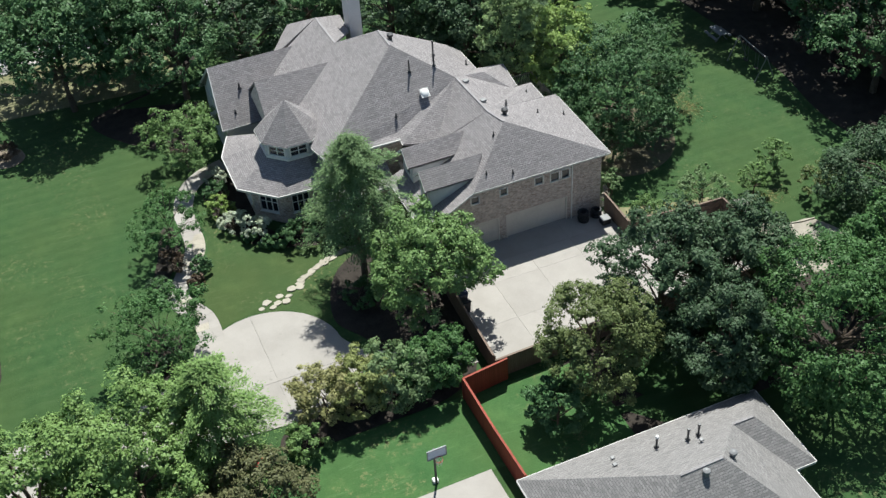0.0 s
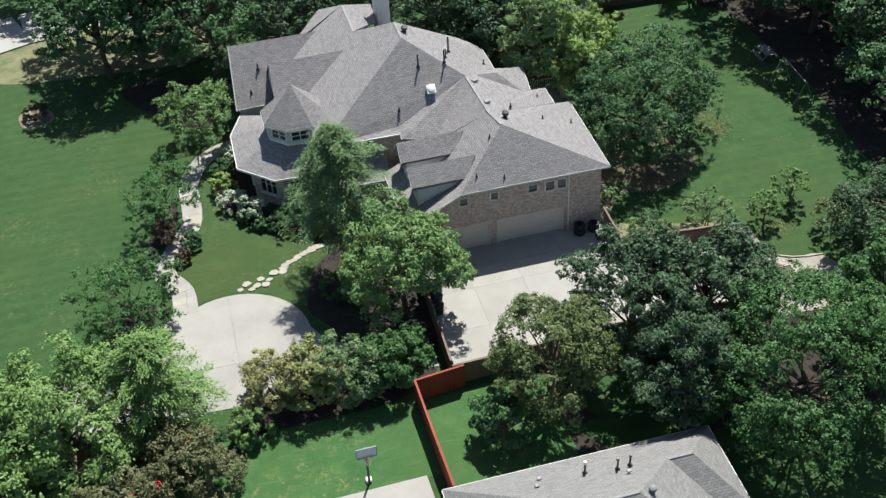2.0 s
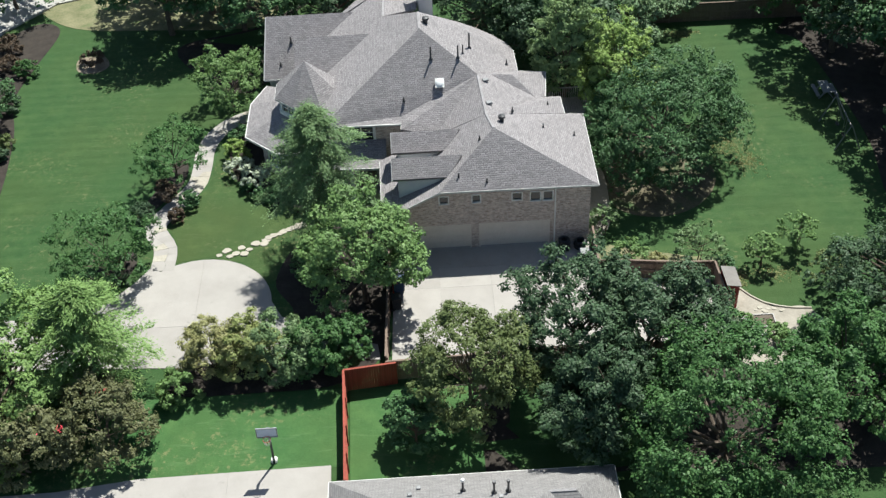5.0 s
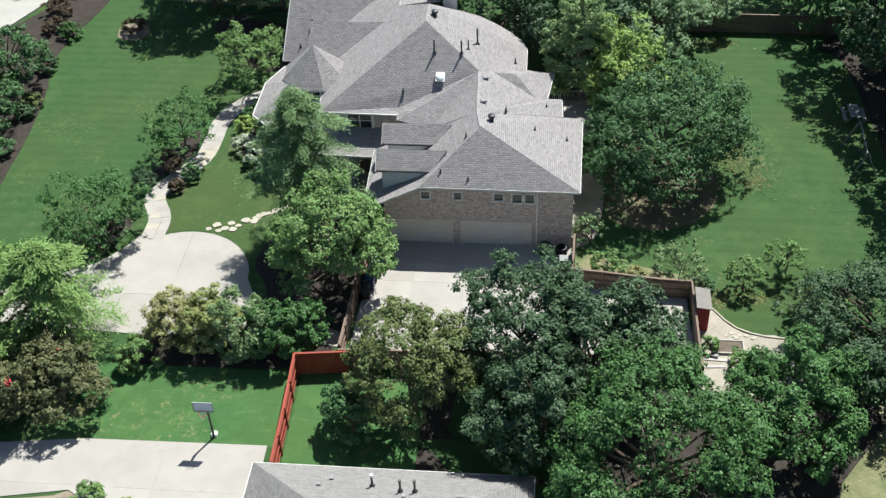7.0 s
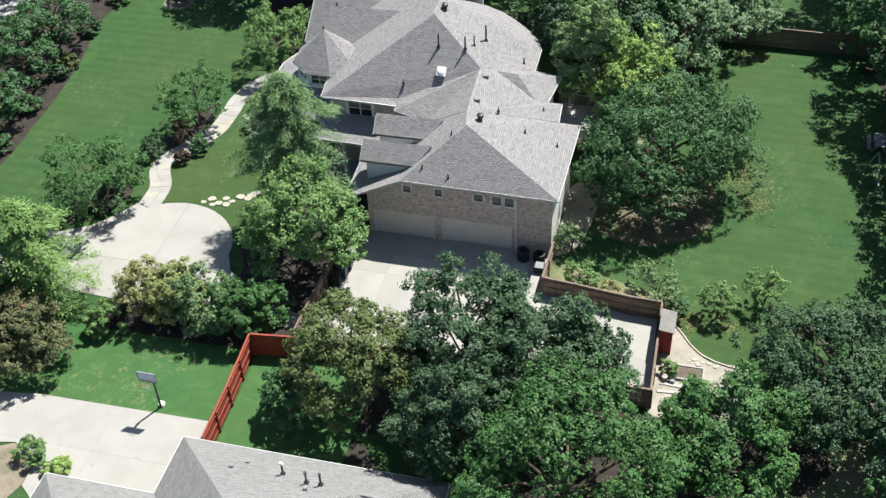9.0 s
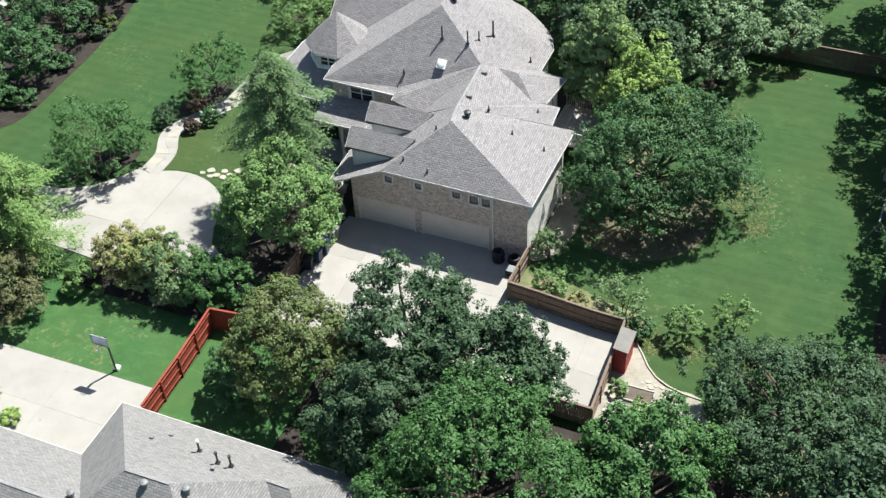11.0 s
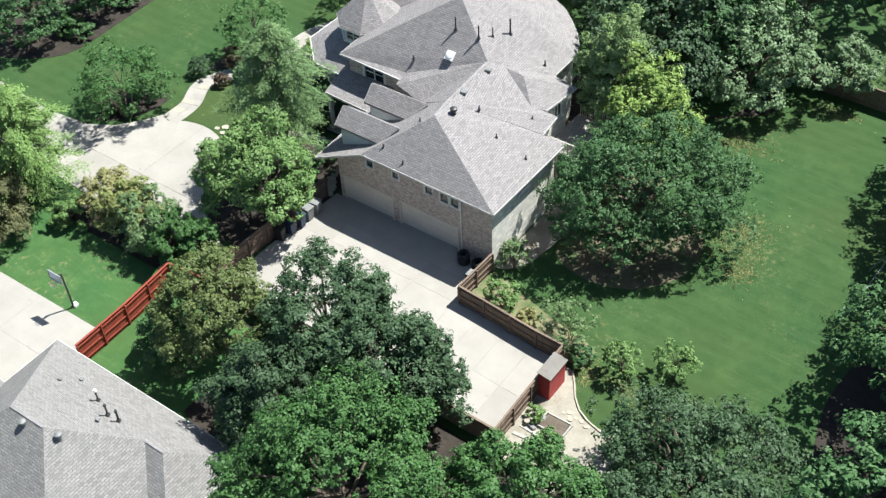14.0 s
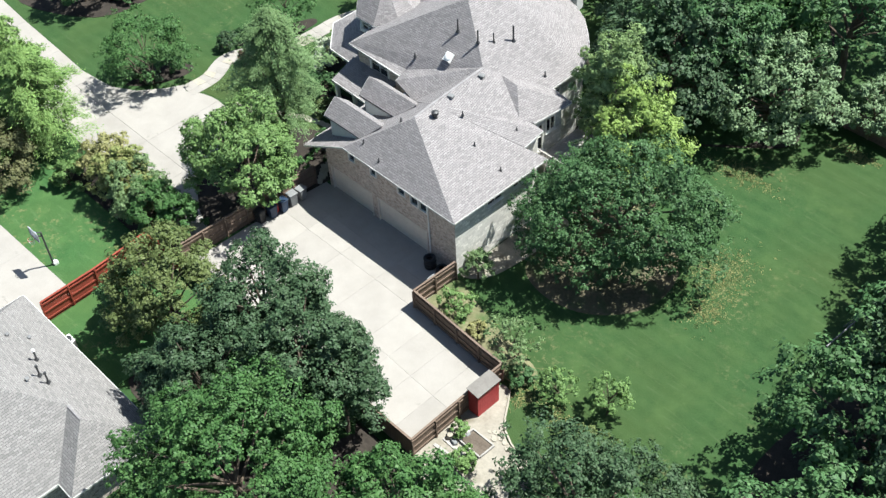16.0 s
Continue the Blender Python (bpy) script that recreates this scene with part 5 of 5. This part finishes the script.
ac = thing("air_conditioner", "pale air conditioning unit beside the neighbour's wall", "air conditioner", (-11.0, -21.55, -0.3))
box("casing", (-11.0, -21.55, 0.08), (0.8, 0.8, 0.75), WHITEP, ac, bev=0.04)
tube("fan_grille", (-11.0, -21.55, 0.45), (-11.0, -21.55, 0.5), 0.33, 0.33, DARKMETAL, ac, n=16)

# shed and clutter in the side strip
sd = thing("garden_shed", "small red garden shed with grey lean-to roof", "shed", (11.3, -6.2, -0.68))
for i in range(5):
    box("board", (10.96 + 0.15 * i, -7.03, 0.32), (0.14, 0.05, 2.0), REDPAINT, sd)
    box("board", (10.96 + 0.15 * i, -5.31, 0.32), (0.14, 0.05, 2.0), REDPAINT, sd)
for i in range(9):
    box("board", (11.66, -6.96 + 0.2 * i, 0.3), (0.05, 0.19, 1.96), REDPAINT, sd)
facet("shed_roof", [(10.82, -7.15, 1.5), (11.8, -7.15, 1.34), (11.8, -5.17, 1.34), (10.82, -5.17, 1.5)], SHEDROOF, sd, "grey lean-to roof", 0.05)
rgc = random.Random(11)
for i in range(9):
    x, y = 11.5 + rgc.uniform(-0.3, 0.9), -8.5 + rgc.uniform(-1.0, 1.0)
    s = rgc.uniform(0.1, 0.22)
    bm = bmesh.new()
    if i % 3:
        box_bm(bm, (x, y, gz(x, y) + s * 0.6), (s * 1.7, s * 1.2, s * 1.2), rgc.uniform(0, 3), s * 0.2)
    else:
        tube_bm(bm, (x, y, gz(x, y) + 0.02), (x, y, gz(x, y) + s * 2), s * 0.7, s * 0.9, 12)
    ob = bm_add("garden_pot" if i % 3 == 0 else "storage_box", bm, (GREYP, WHITEP, DARKMETAL, FLAG)[i % 4])
    tagged(ob, "weathered garden pot beside the shed" if i % 3 == 0 else "small pale storage box beside the shed", "pot" if i % 3 == 0 else "box", "clutter by the shed")
rb_ = thing("raised_bed", "timber-edged raised bed of bare brown soil", "garden bed", (13.0, -8.55, -0.68))
prism("soil", [(12.2, -9.0), (13.75, -9.05), (13.8, -8.05), (12.25, -8.05)], -0.72, -0.53, SOIL, rb_, "bare brown soil")
for p, q in (((12.12, -9.1), (13.85, -9.14)), ((13.85, -9.1), (13.88, -7.96)), ((13.82, -7.98), (12.15, -7.98)), ((12.15, -8.0), (12.12, -9.06))):
    beam("timber", (*p, -0.58), (*q, -0.58), 0.09, 0.22, GREYWOOD, rb_)
for p, q in (((11.3, -9.6), (13.2, -9.7)), ((11.2, -10.3), (12.6, -10.2))):
    tagged(beam("timber_plank", (*p, -0.63), (*q, -0.63), 0.22, 0.07, GREYWOOD), "weathered grey plank lying on sandy soil", "plank", "planks by the bed")
le = thing("lawn_edging", "thin pale curved concrete edging along the lawn", "edging", (13.0, -6.5, -0.68))
edge = [(11.7, -4.3), (12.3, -5.1), (12.9, -6.0), (13.6, -6.7), (14.5, -7.15), (15.5, -7.4), (16.6, -7.5)]
for p, q in zip(edge, edge[1:]):
    beam("edging", (*p, -0.64), (*q, -0.64), 0.1, 0.14, FLAG, le)
plant("garden_shrub", "green herb bush beside the raised bed", "shrub", (11.75, -8.7), "round", 0.55, 1.0, 0.1, F_BRIGHT, 119, 14, 90, 0.18, stems=3, trunk_r=0.02)
for i in range(9):
    x, y = 12.9 + 0.22 * i + rgc.uniform(-0.1, 0.1), -7.35 - 0.03 * i + rgc.uniform(-0.2, 0.2)
    ob = prism("paving_stone", stone_shape(x, y, rgc.uniform(0.1, 0.18), 200 + i), -0.72, -0.63 + 0.012 * (i % 4), FLAG)
    tagged(ob, "flat pale paving stone in sandy soil", "stone", "side strip paving")

# swing frame under the trees
sw = thing("swing_frame", "grey steel garden swing frame in tree shade", "swing", (24.4, 12.0, -0.68))
bm = bmesh.new()
tube_bm(bm, (24.5, 14.1, 1.6), (24.3, 10.0, 1.6), 0.05, 0.05, 8)
bm_add("crossbar", bm, METAL, sw)
for y in (14.1, 10.0):
    for s in (-1, 1):
        tube("leg", (24.4, y, 1.6), (24.4 + s * 1.0, y, -0.72), 0.045, 0.045, METAL, sw)
for y in (11.3, 12.8):
    box("swing_seat", (24.4, y, -0.15), (0.25, 0.5, 0.05), BLACKP, sw)
    for s in (-0.22, 0.22):
        tube("rope", (24.4, y + s, 1.6), (24.4, y + s, -0.15), 0.012, 0.012, GREYP, sw, n=5)
pt = thing("picnic_table", "weathered wooden picnic table in shade", "table", (24.9, 17.9, -0.68))
box("tabletop", (24.9, 17.9, 0.07), (0.8, 1.8, 0.05), GREYP, pt)
for s in (-1, 1):
    box("bench", (24.9 + 0.75 * s, 17.9, -0.24), (0.28, 1.8, 0.05), GREYP, pt)
    beam("leg", (24.3, 17.9 + 0.6 * s, -0.68), (24.9, 17.9 + 0.6 * s, 0.05), 0.08, 0.08, GREYP, pt)
    beam("leg", (25.5, 17.9 + 0.6 * s, -0.68), (24.9, 17.9 + 0.6 * s, 0.05), 0.08, 0.08, GREYP, pt)

# ---- trees and shrubs ----
plant("cypress_tree", "feathery green bald cypress in front of the porch", "tree", (-15.8, 0.6), "cone", 4.1, 11.9, 3.4, F_CYP, 1, 130, 230, 0.27, droop=0.6, trunk_r=0.24)
plant("shade_tree", "dense mid-green round-crowned tree by the garage", "tree", (-13.0, -4.9), "round", 3.7, 8.2, 1.6, F_BRIGHT, 2, 80, 230, 0.3)
plant("oak_tree", "broad dark green oak on the back lawn", "tree", (9.2, 8.8), "round", 5.6, 9.0, 1.1, F_OAK, 3, 165, 215, 0.275, rz=radians(41), stretch=1.16)
plant("birch_tree", "slender pale green tree behind the deck", "tree", (3.1, 15.6), "round", 2.7, 11.2, 3.0, F_BIRCH, 4, 80, 180, 0.28, inner=0.3)
plant("birch_tree", "bright yellow-green tree beside the deck", "tree", (6.7, 13.3), "round", 3.1, 10.4, 2.0, F_YEL, 5, 80, 180, 0.28, inner=0.3)
# oaks over the forecourt fence
plant("oak_tree", "grey-green live oak shading the forecourt", "tree", (-0.1, -13.1), "round", 3.9, 9.0, 1.6, F_OAKB, 6, 85, 210, 0.3, inner=0.35)
plant("oak_tree", "grey-green live oak with open crown", "tree", (4.2, -14.0), "round", 3.9, 8.6, 1.8, F_OAKB, 7, 75, 200, 0.3, inner=0.35)
plant("oak_tree", "olive-brown oak near the neighbour's roof", "tree", (-6.4, -16.0), "round", 3.5, 8.4, 1.8, F_OLIVE, 8, 75, 190, 0.27, inner=0.35)
plant("elm_tree", "bright green tree behind the neighbour's house", "tree", (7.4, -21.3), "round", 5.5, 9.7, 1.4, F_MID, 9, 125, 220, 0.3)
plant("oak_tree", "grey-green oak overhanging the neighbour's roof", "tree", (1.2, -18.8), "round", 3.5, 8.3, 1.6, F_OAKB, 10, 70, 220, 0.3)
plant("magnolia_tree", "glossy green tree below the side strip", "tree", (15.5, -16.4), "round", 3.6, 6.9, 0.9, F_MID, 11, 80, 220, 0.32)
plant("oak_tree", "large dusty grey-green oak near the garden bed", "tree", (22.2, -9.6), "round", 5.2, 6.6, 0.9, F_OAKB, 12, 105, 210, 0.3)
plant("young_oak", "small dark tree in the neighbour's lawn", "tree", (-9.9, -17.6), "round", 1.8, 3.9, 0.6, F_OAK, 13, 34, 190, 0.28)
plant("oak_tree", "small grey-green oak leaning over the forecourt fence", "tree", (6.9, -13.3), "round", 2.5, 7.4, 1.8, F_OAKB, 14, 40, 200, 0.28, inner=0.3)
# hedge by the turning court
for i, (x, y, r, h, lf, lab) in enumerate(((-22.4, -10.6, 1.9, 3.9, F_DRY, "tall hedge shrub with blond dry twigs"), (-20.2, -10.9, 2.0, 4.2, F_YDRY, "tall yellow-green hedge shrub"), (-18.0, -11.1, 2.1, 4.3, F_PALE2, "dense leafy green hedge shrub"), (-15.8, -11.2, 1.9, 4.0, F_MID, "dense green hedge shrub"), (-14.0, -10.4, 1.5, 3.4, F_MID, "mid-green hedge shrub at the fence"))):
    plant("hedge_shrub", lab, "shrub", (x, y), "round", r, h, 0.3, lf, 20 + i, 48, 170, 0.24, group="hedge by the court", stems=3, trunk_r=0.06)
plant("laurel_bush", "glossy bright green bush at the hedge's end", "shrub", (-24.6, -12.9), "round", 1.2, 1.9, 0.1, F_BRIGHT, 27, 26, 150, 0.26, stems=3, trunk_r=0.04)
# trees at the near end of the drive
plant("cypress_tree", "feathery bright green cypress at the drive", "tree", (-29.4, -12.0), "cone", 4.3, 8.8, 0.9, F_LIME, 30, 95, 200, 0.32, droop=0.4)
plant("shade_tree", "billowing light green tree beside the drive", "tree", (-34.6, -12.4), "round", 4.6, 8.2, 0.7, F_LIME, 31, 62, 310, 0.32)
plant("shade_tree", "light green leafy tree at the plot's edge", "tree", (-40.0, -13.5), "round", 5.0, 8.6, 0.8, F_LIME, 32, 62, 300, 0.33)
plant("crape_myrtle", "bronze crape myrtle with a few crimson flowers", "tree", (-28.4, -16.6), "round", 2.9, 4.9, 0.6, F_RUST, 33, 70, 190, 0.26, stems=4, trunk_r=0.07, accent=(F_FLOWER, 5, 40, "crimson flower heads"))
plant("crape_myrtle", "bronze crape myrtle by the neighbour's drive", "tree", (-32.6, -17.4), "round", 2.6, 4.6, 0.6, F_RUST, 34, 60, 190, 0.26, stems=4, trunk_r=0.07, accent=(F_FLOWER, 3, 30, "crimson flower heads"))
plant("garden_shrub", "bright yellow-green shrub by the neighbour's drive", "shrub", (-34.6, -18.0), "round", 1.5, 2.3, 0.2, F_YEL, 35, 30, 130, 0.24, stems=3, trunk_r=0.05)
# small trees of the front lawn
plant("ornamental_tree", "small airy green tree beside the path", "tree", (-27.4, 9.9), "round", 2.5, 5.0, 1.2, F_MID, 36, 46, 110, 0.25, inner=0.1, trunk_r=0.09, air=0.8)
plant("ornamental_tree", "small airy green tree by the turning court", "tree", (-30.6, -1.7), "round", 3.3, 6.0, 1.0, F_MID, 37, 60, 110, 0.26, inner=0.1, trunk_r=0.08, air=1.05, stems=3)
plant("ornamental_tree", "spreading mid-green tree by the gable", "tree", (-23.9, 19.3), "round", 3.0, 5.6, 1.8, F_BRIGHT, 38, 48, 160, 0.27, trunk_r=0.12)
for i, (x, y, r, h, lf, lab) in enumerate(((-22.7, 10.3, 1.0, 1.7, F_PALE, "pale flowering shrub in the porch bed"), (-21.3, 8.6, 1.0, 1.9, F_PALE, "pale flowering shrub below the porch"), (-23.2, 12.6, 1.0, 1.7, F_YEL, "yellow-green shrub in the bed"), (-23.0, 14.8, 0.9, 1.4, F_OAK, "dark green shrub in the bed"), (-22.4, 16.6, 0.9, 1.3, F_PALE, "pale shrub by the path's end"), (-19.6, 7.0, 0.8, 1.3, F_OAK, "dark shrub in the porch bed"), (-16.6, 5.0, 0.9, 1.5, F_OLIVE, "olive shrub beside the entry"), (-30.6, 0.4, 0.8, 1.2, F_OAK, "low shrub under the small tree"), (-31.8, -2.2, 0.9, 1.3, F_OAK, "low dark shrub by the court"), (-30.2, -1.8, 0.7, 1.0, F_OAKB, "low grey-green shrub by the court"), (-18.4, 6.4, 1.3, 2.4, F_OAK, "dark green shrub by the porch wall"), (-22.0, 8.4, 0.5, 0.85, F_OAK, "clipped round dark bush"), (-21.0, 7.2, 0.5, 0.85, F_OAK, "clipped round dark bush"), (-20.2, 6.6, 0.4, 0.6, F_OAK, "clipped round dark bush"), (-28.0, 7.6, 0.9, 1.7, F_DKRED, "dark red shrub along the path"), (-26.9, 5.0, 0.6, 1.0, F_DKRED, "low dark red shrub by the path"), (-26.2, 6.6, 0.8, 1.3, F_OAK, "low green shrub by the path"), (-29.5, 5.2, 0.9, 1.6, F_OAKB, "grey-green shrub by the path"), (-37.2, 28.2, 0.9, 1.3, F_DKRED, "dark shrub in a ringed lawn bed"), (-13.2, 2.0, 1.1, 1.8, F_OAK, "dark shrub in tree shade"), (-17.0, -1.6, 1.2, 1.6, F_OAK, "low shrub in tree shade"), (-12.5, -1.0, 1.0, 1.7, F_MID, "green shrub in tree shade"), (-24.3, -23.7, 1.0, 1.4, F_BRIGHT, "low olive bush by the neighbour's drive"), (-22.2, -24.3, 0.8, 0.8, F_YEL, "low yellow-green ground cover"))):
    plant("garden_shrub", lab, "shrub", (x, y), "round", r, h, 0.1, lf, 50 + i, 22, 84, 0.22, stems=3, trunk_r=0.03)
# border shrubs and trees along the lawn's far side
for i, (x, y, r, h, lf) in enumerate(((-42.6, 27, 1.0, 1.3, F_MID), (-42.8, 21.5, 1.0, 1.3, F_OAKB), (-42.4, 15.8, 0.9, 1.1, F_OLIVE), (-42.2, 14.2, 0.8, 1.0, F_OAKB), (-42.2, 9.2, 1.0, 1.2, F_OAK), (-42.0, 3.6, 1.0, 1.2, F_OAK), (-45.2, 31, 1.2, 1.6, F_DKRED), (-44.6, 28, 1.0, 1.3, F_DKRED), (-43.4, 3.5, 1.2, 1.6, F_MID))):
    plant("border_shrub", "low rounded shrub in the mulch border", "shrub", (x, y), "round", r, h, 0.1, lf, 80 + i, 24, 90, 0.26, stems=3, trunk_r=0.03, group="border shrubs")
for i, (x, y, r, h, lf) in enumerate(((-44.6, 18.4, 3.0, 5.6, F_OAK), (-44.9, 13.0, 3.0, 5.6, F_OAK), (-44.0, 7.0, 2.6, 5.0, F_OAK), (-44.8, 1.0, 3.0, 5.6, F_OAK), (-50, 13, 3.4, 6.4, F_OAK))):
    plant("border_tree", "small dusty green tree in the border", "tree", (x, y), "round", r, h, 0.9, lf, 90 + i, 46, 150, 0.32, group="border trees")
plant("willow_tree", "pale green drooping tree at the back fence", "tree", (8.4, 26.8), "round", 4.3, 7.6, 0.8, F_WILLOW, 101, 62, 190, 0.34, droop=0.8)
plant("willow_tree", "small pale green tree behind the fence", "tree", (14.6, 31.2), "round", 2.2, 5.0, 0.8, F_WILLOW, 102, 36, 150, 0.28, droop=0.5)
# back garden young trees and shrubs
for i, (x, y, r, h, lf, lab) in enumerate(((5.2, -2.4, 1.1, 2.0, F_BRIGHT, "bright green shrub by the fence"), (10.1, -2.2, 1.7, 3.1, F_PALE2, "young leafy tree by the fence corner"), (14.4, -2.9, 1.1, 2.7, F_BRIGHT, "small young tree on the back lawn"), (17.1, -1.5, 1.2, 3.0, F_BRIGHT, "young light green tree on the lawn"), (3.9, 0.8, 1.0, 2.3, F_PALE2, "pale leggy shrub at the garage corner"), (13.4, -10.2, 0.8, 1.2, F_BRIGHT, "bright green vegetable plant"), (7.2, -2.6, 0.6, 0.9, F_DRY, "dry tan shrub by the fence"), (18.6, -5.2, 1.6, 2.6, F_OLIVE, "olive shrub at the lawn's edge"), (11.7, -3.4, 0.8, 1.1, F_OAK, "dark low bush at the fence corner"))):
    plant("young_tree" if h > 2.5 else "garden_shrub", lab, "tree" if h > 2.5 else "shrub", (x, y), "round", r, h, 0.3 if h < 2.5 else 0.8, lf, 110 + i, 26, 110, 0.25, stems=2, trunk_r=0.05, air=0.6, inner=0.1)
# woods round the plot: a few grown trees, repeated at other turns and sizes
proto = []
for i, (r, h, lf, lab) in enumerate(((5.6, 12.4, F_OAK, "tall dark green oak in the tree belt"), (5.2, 10.8, F_OAKB, "grey-green oak in the tree belt"), (4.6, 9.0, F_MID, "mid-green tree in the tree belt"))):
    proto.append((r, h, plant("woodland_tree", lab, "tree", ((31.2, 4.2), (3.0, 21.3), (4.6, 30.5))[i], "round", r, h, (3.2, 2.6, 1.8)[i], lf, 130 + i, 84, 96, 0.46, group="tree belt")))
spots = [(31.7, 13.0, 0, 1.15), (30.8, 20.5, 1, 1.2), (32.4, 8.6, 1, 1.1), (-30.8, 32.8, 0, 0.92), (-24.2, 33.0, 0, 0.85), (27.5, 24.5, 0, 1.0), (34, 26, 1, 1.2), (37.5, 3, 1, 1.2), (33.4, -7.5, 0, 1.0), (30, -17, 1, 1.0), (27, -20, 2, 0.9), (24.5, 32.5, 2, 0.9), (3.0, 25.0, 0, 0.95), (-2.5, 28.5, 1, 1.0), (2, 34, 2, 1.2), (9, 36, 0, 1.1), (-9.0, 33.5, 0, 1.0), (-15.5, 31.0, 1, 0.8), (-21.5, 30.0, 0, 0.85), (-27.5, 36.5, 0, 1.15), (-19, 39, 1, 1.1), (-31.5, 39.0, 0, 0.9), (-10, 42, 2, 1.2), (-46.5, 39.5, 2, 0.8), (-54, 24, 1, 0.9), (-56, 34, 0, 1.1), (-35, 52, 1, 1.1), (-22, 52, 0, 1.2), (12, 46, 0, 1.2), (26, 40, 1, 1.2), (-44, -14, 2, 0.9), (27.0, -14.5, 1, 0.8)]
rgw = random.Random(8)
for x, y, k, s in spots:
    r, h, src = proto[k]
    copy_thing(src, Matrix.Translation((x, y, gz(x, y))) @ Matrix.Rotation(rgw.uniform(0, math.tau), 4, "Z") @ Matrix.Diagonal((s * rgw.uniform(0.92, 1.1), s * rgw.uniform(0.92, 1.1), s, 1)))
# dry tufts and fallen leaves in the lawns
rgt = np.random.RandomState(21)
tufts = []
for cx, cy, sx, sy, n in ((15.0, 12.6, 1.5, 2.4, 520), (16.4, 9.2, 1.0, 1.6, 200), (10.2, 21.6, 2.2, 1.0, 300), (15.0, 29.0, 1.4, 0.7, 160), (6.5, -1.7, 2.4, 0.7, 110), (12.6, -4.0, 0.7, 1.0, 140), (15.2, -3.8, 1.2, 0.7, 120)):
    for _ in range(n):
        x, y = rgt.normal(cx, sx * 0.6), rgt.normal(cy, sy * 0.6)
        tufts.append(Vector((x, y, gz(x, y) + 0.02)))
me = leaves_mesh("dry_tufts", tufts, [0.08 + 0.22 * rgt.rand() for _ in tufts], 7, 0.13, 78, squash=0.06)
me.materials.append(F_DRY)
tagged(new("dry_grass_tufts", me), "scattered dry blond grass tufts in the lawns", "grass", kind="stuff")
# far woods to the horizon
far = []
for i in range(520):
    a = rgw.uniform(0, math.tau)
    d = 85 + 500 * rgw.random() ** 1.6
    far.append(Vector((d * math.cos(a), d * math.sin(a), rgw.uniform(2, 6))))
me = leaves_mesh("far_woods", far, [rgw.uniform(5, 9) for _ in far], 70, 2.8, 77, inner=0.4)
me.materials.append(F_OAK)
tagged(new("far_woods", me), "distant dark green woods", "woods", kind="stuff")
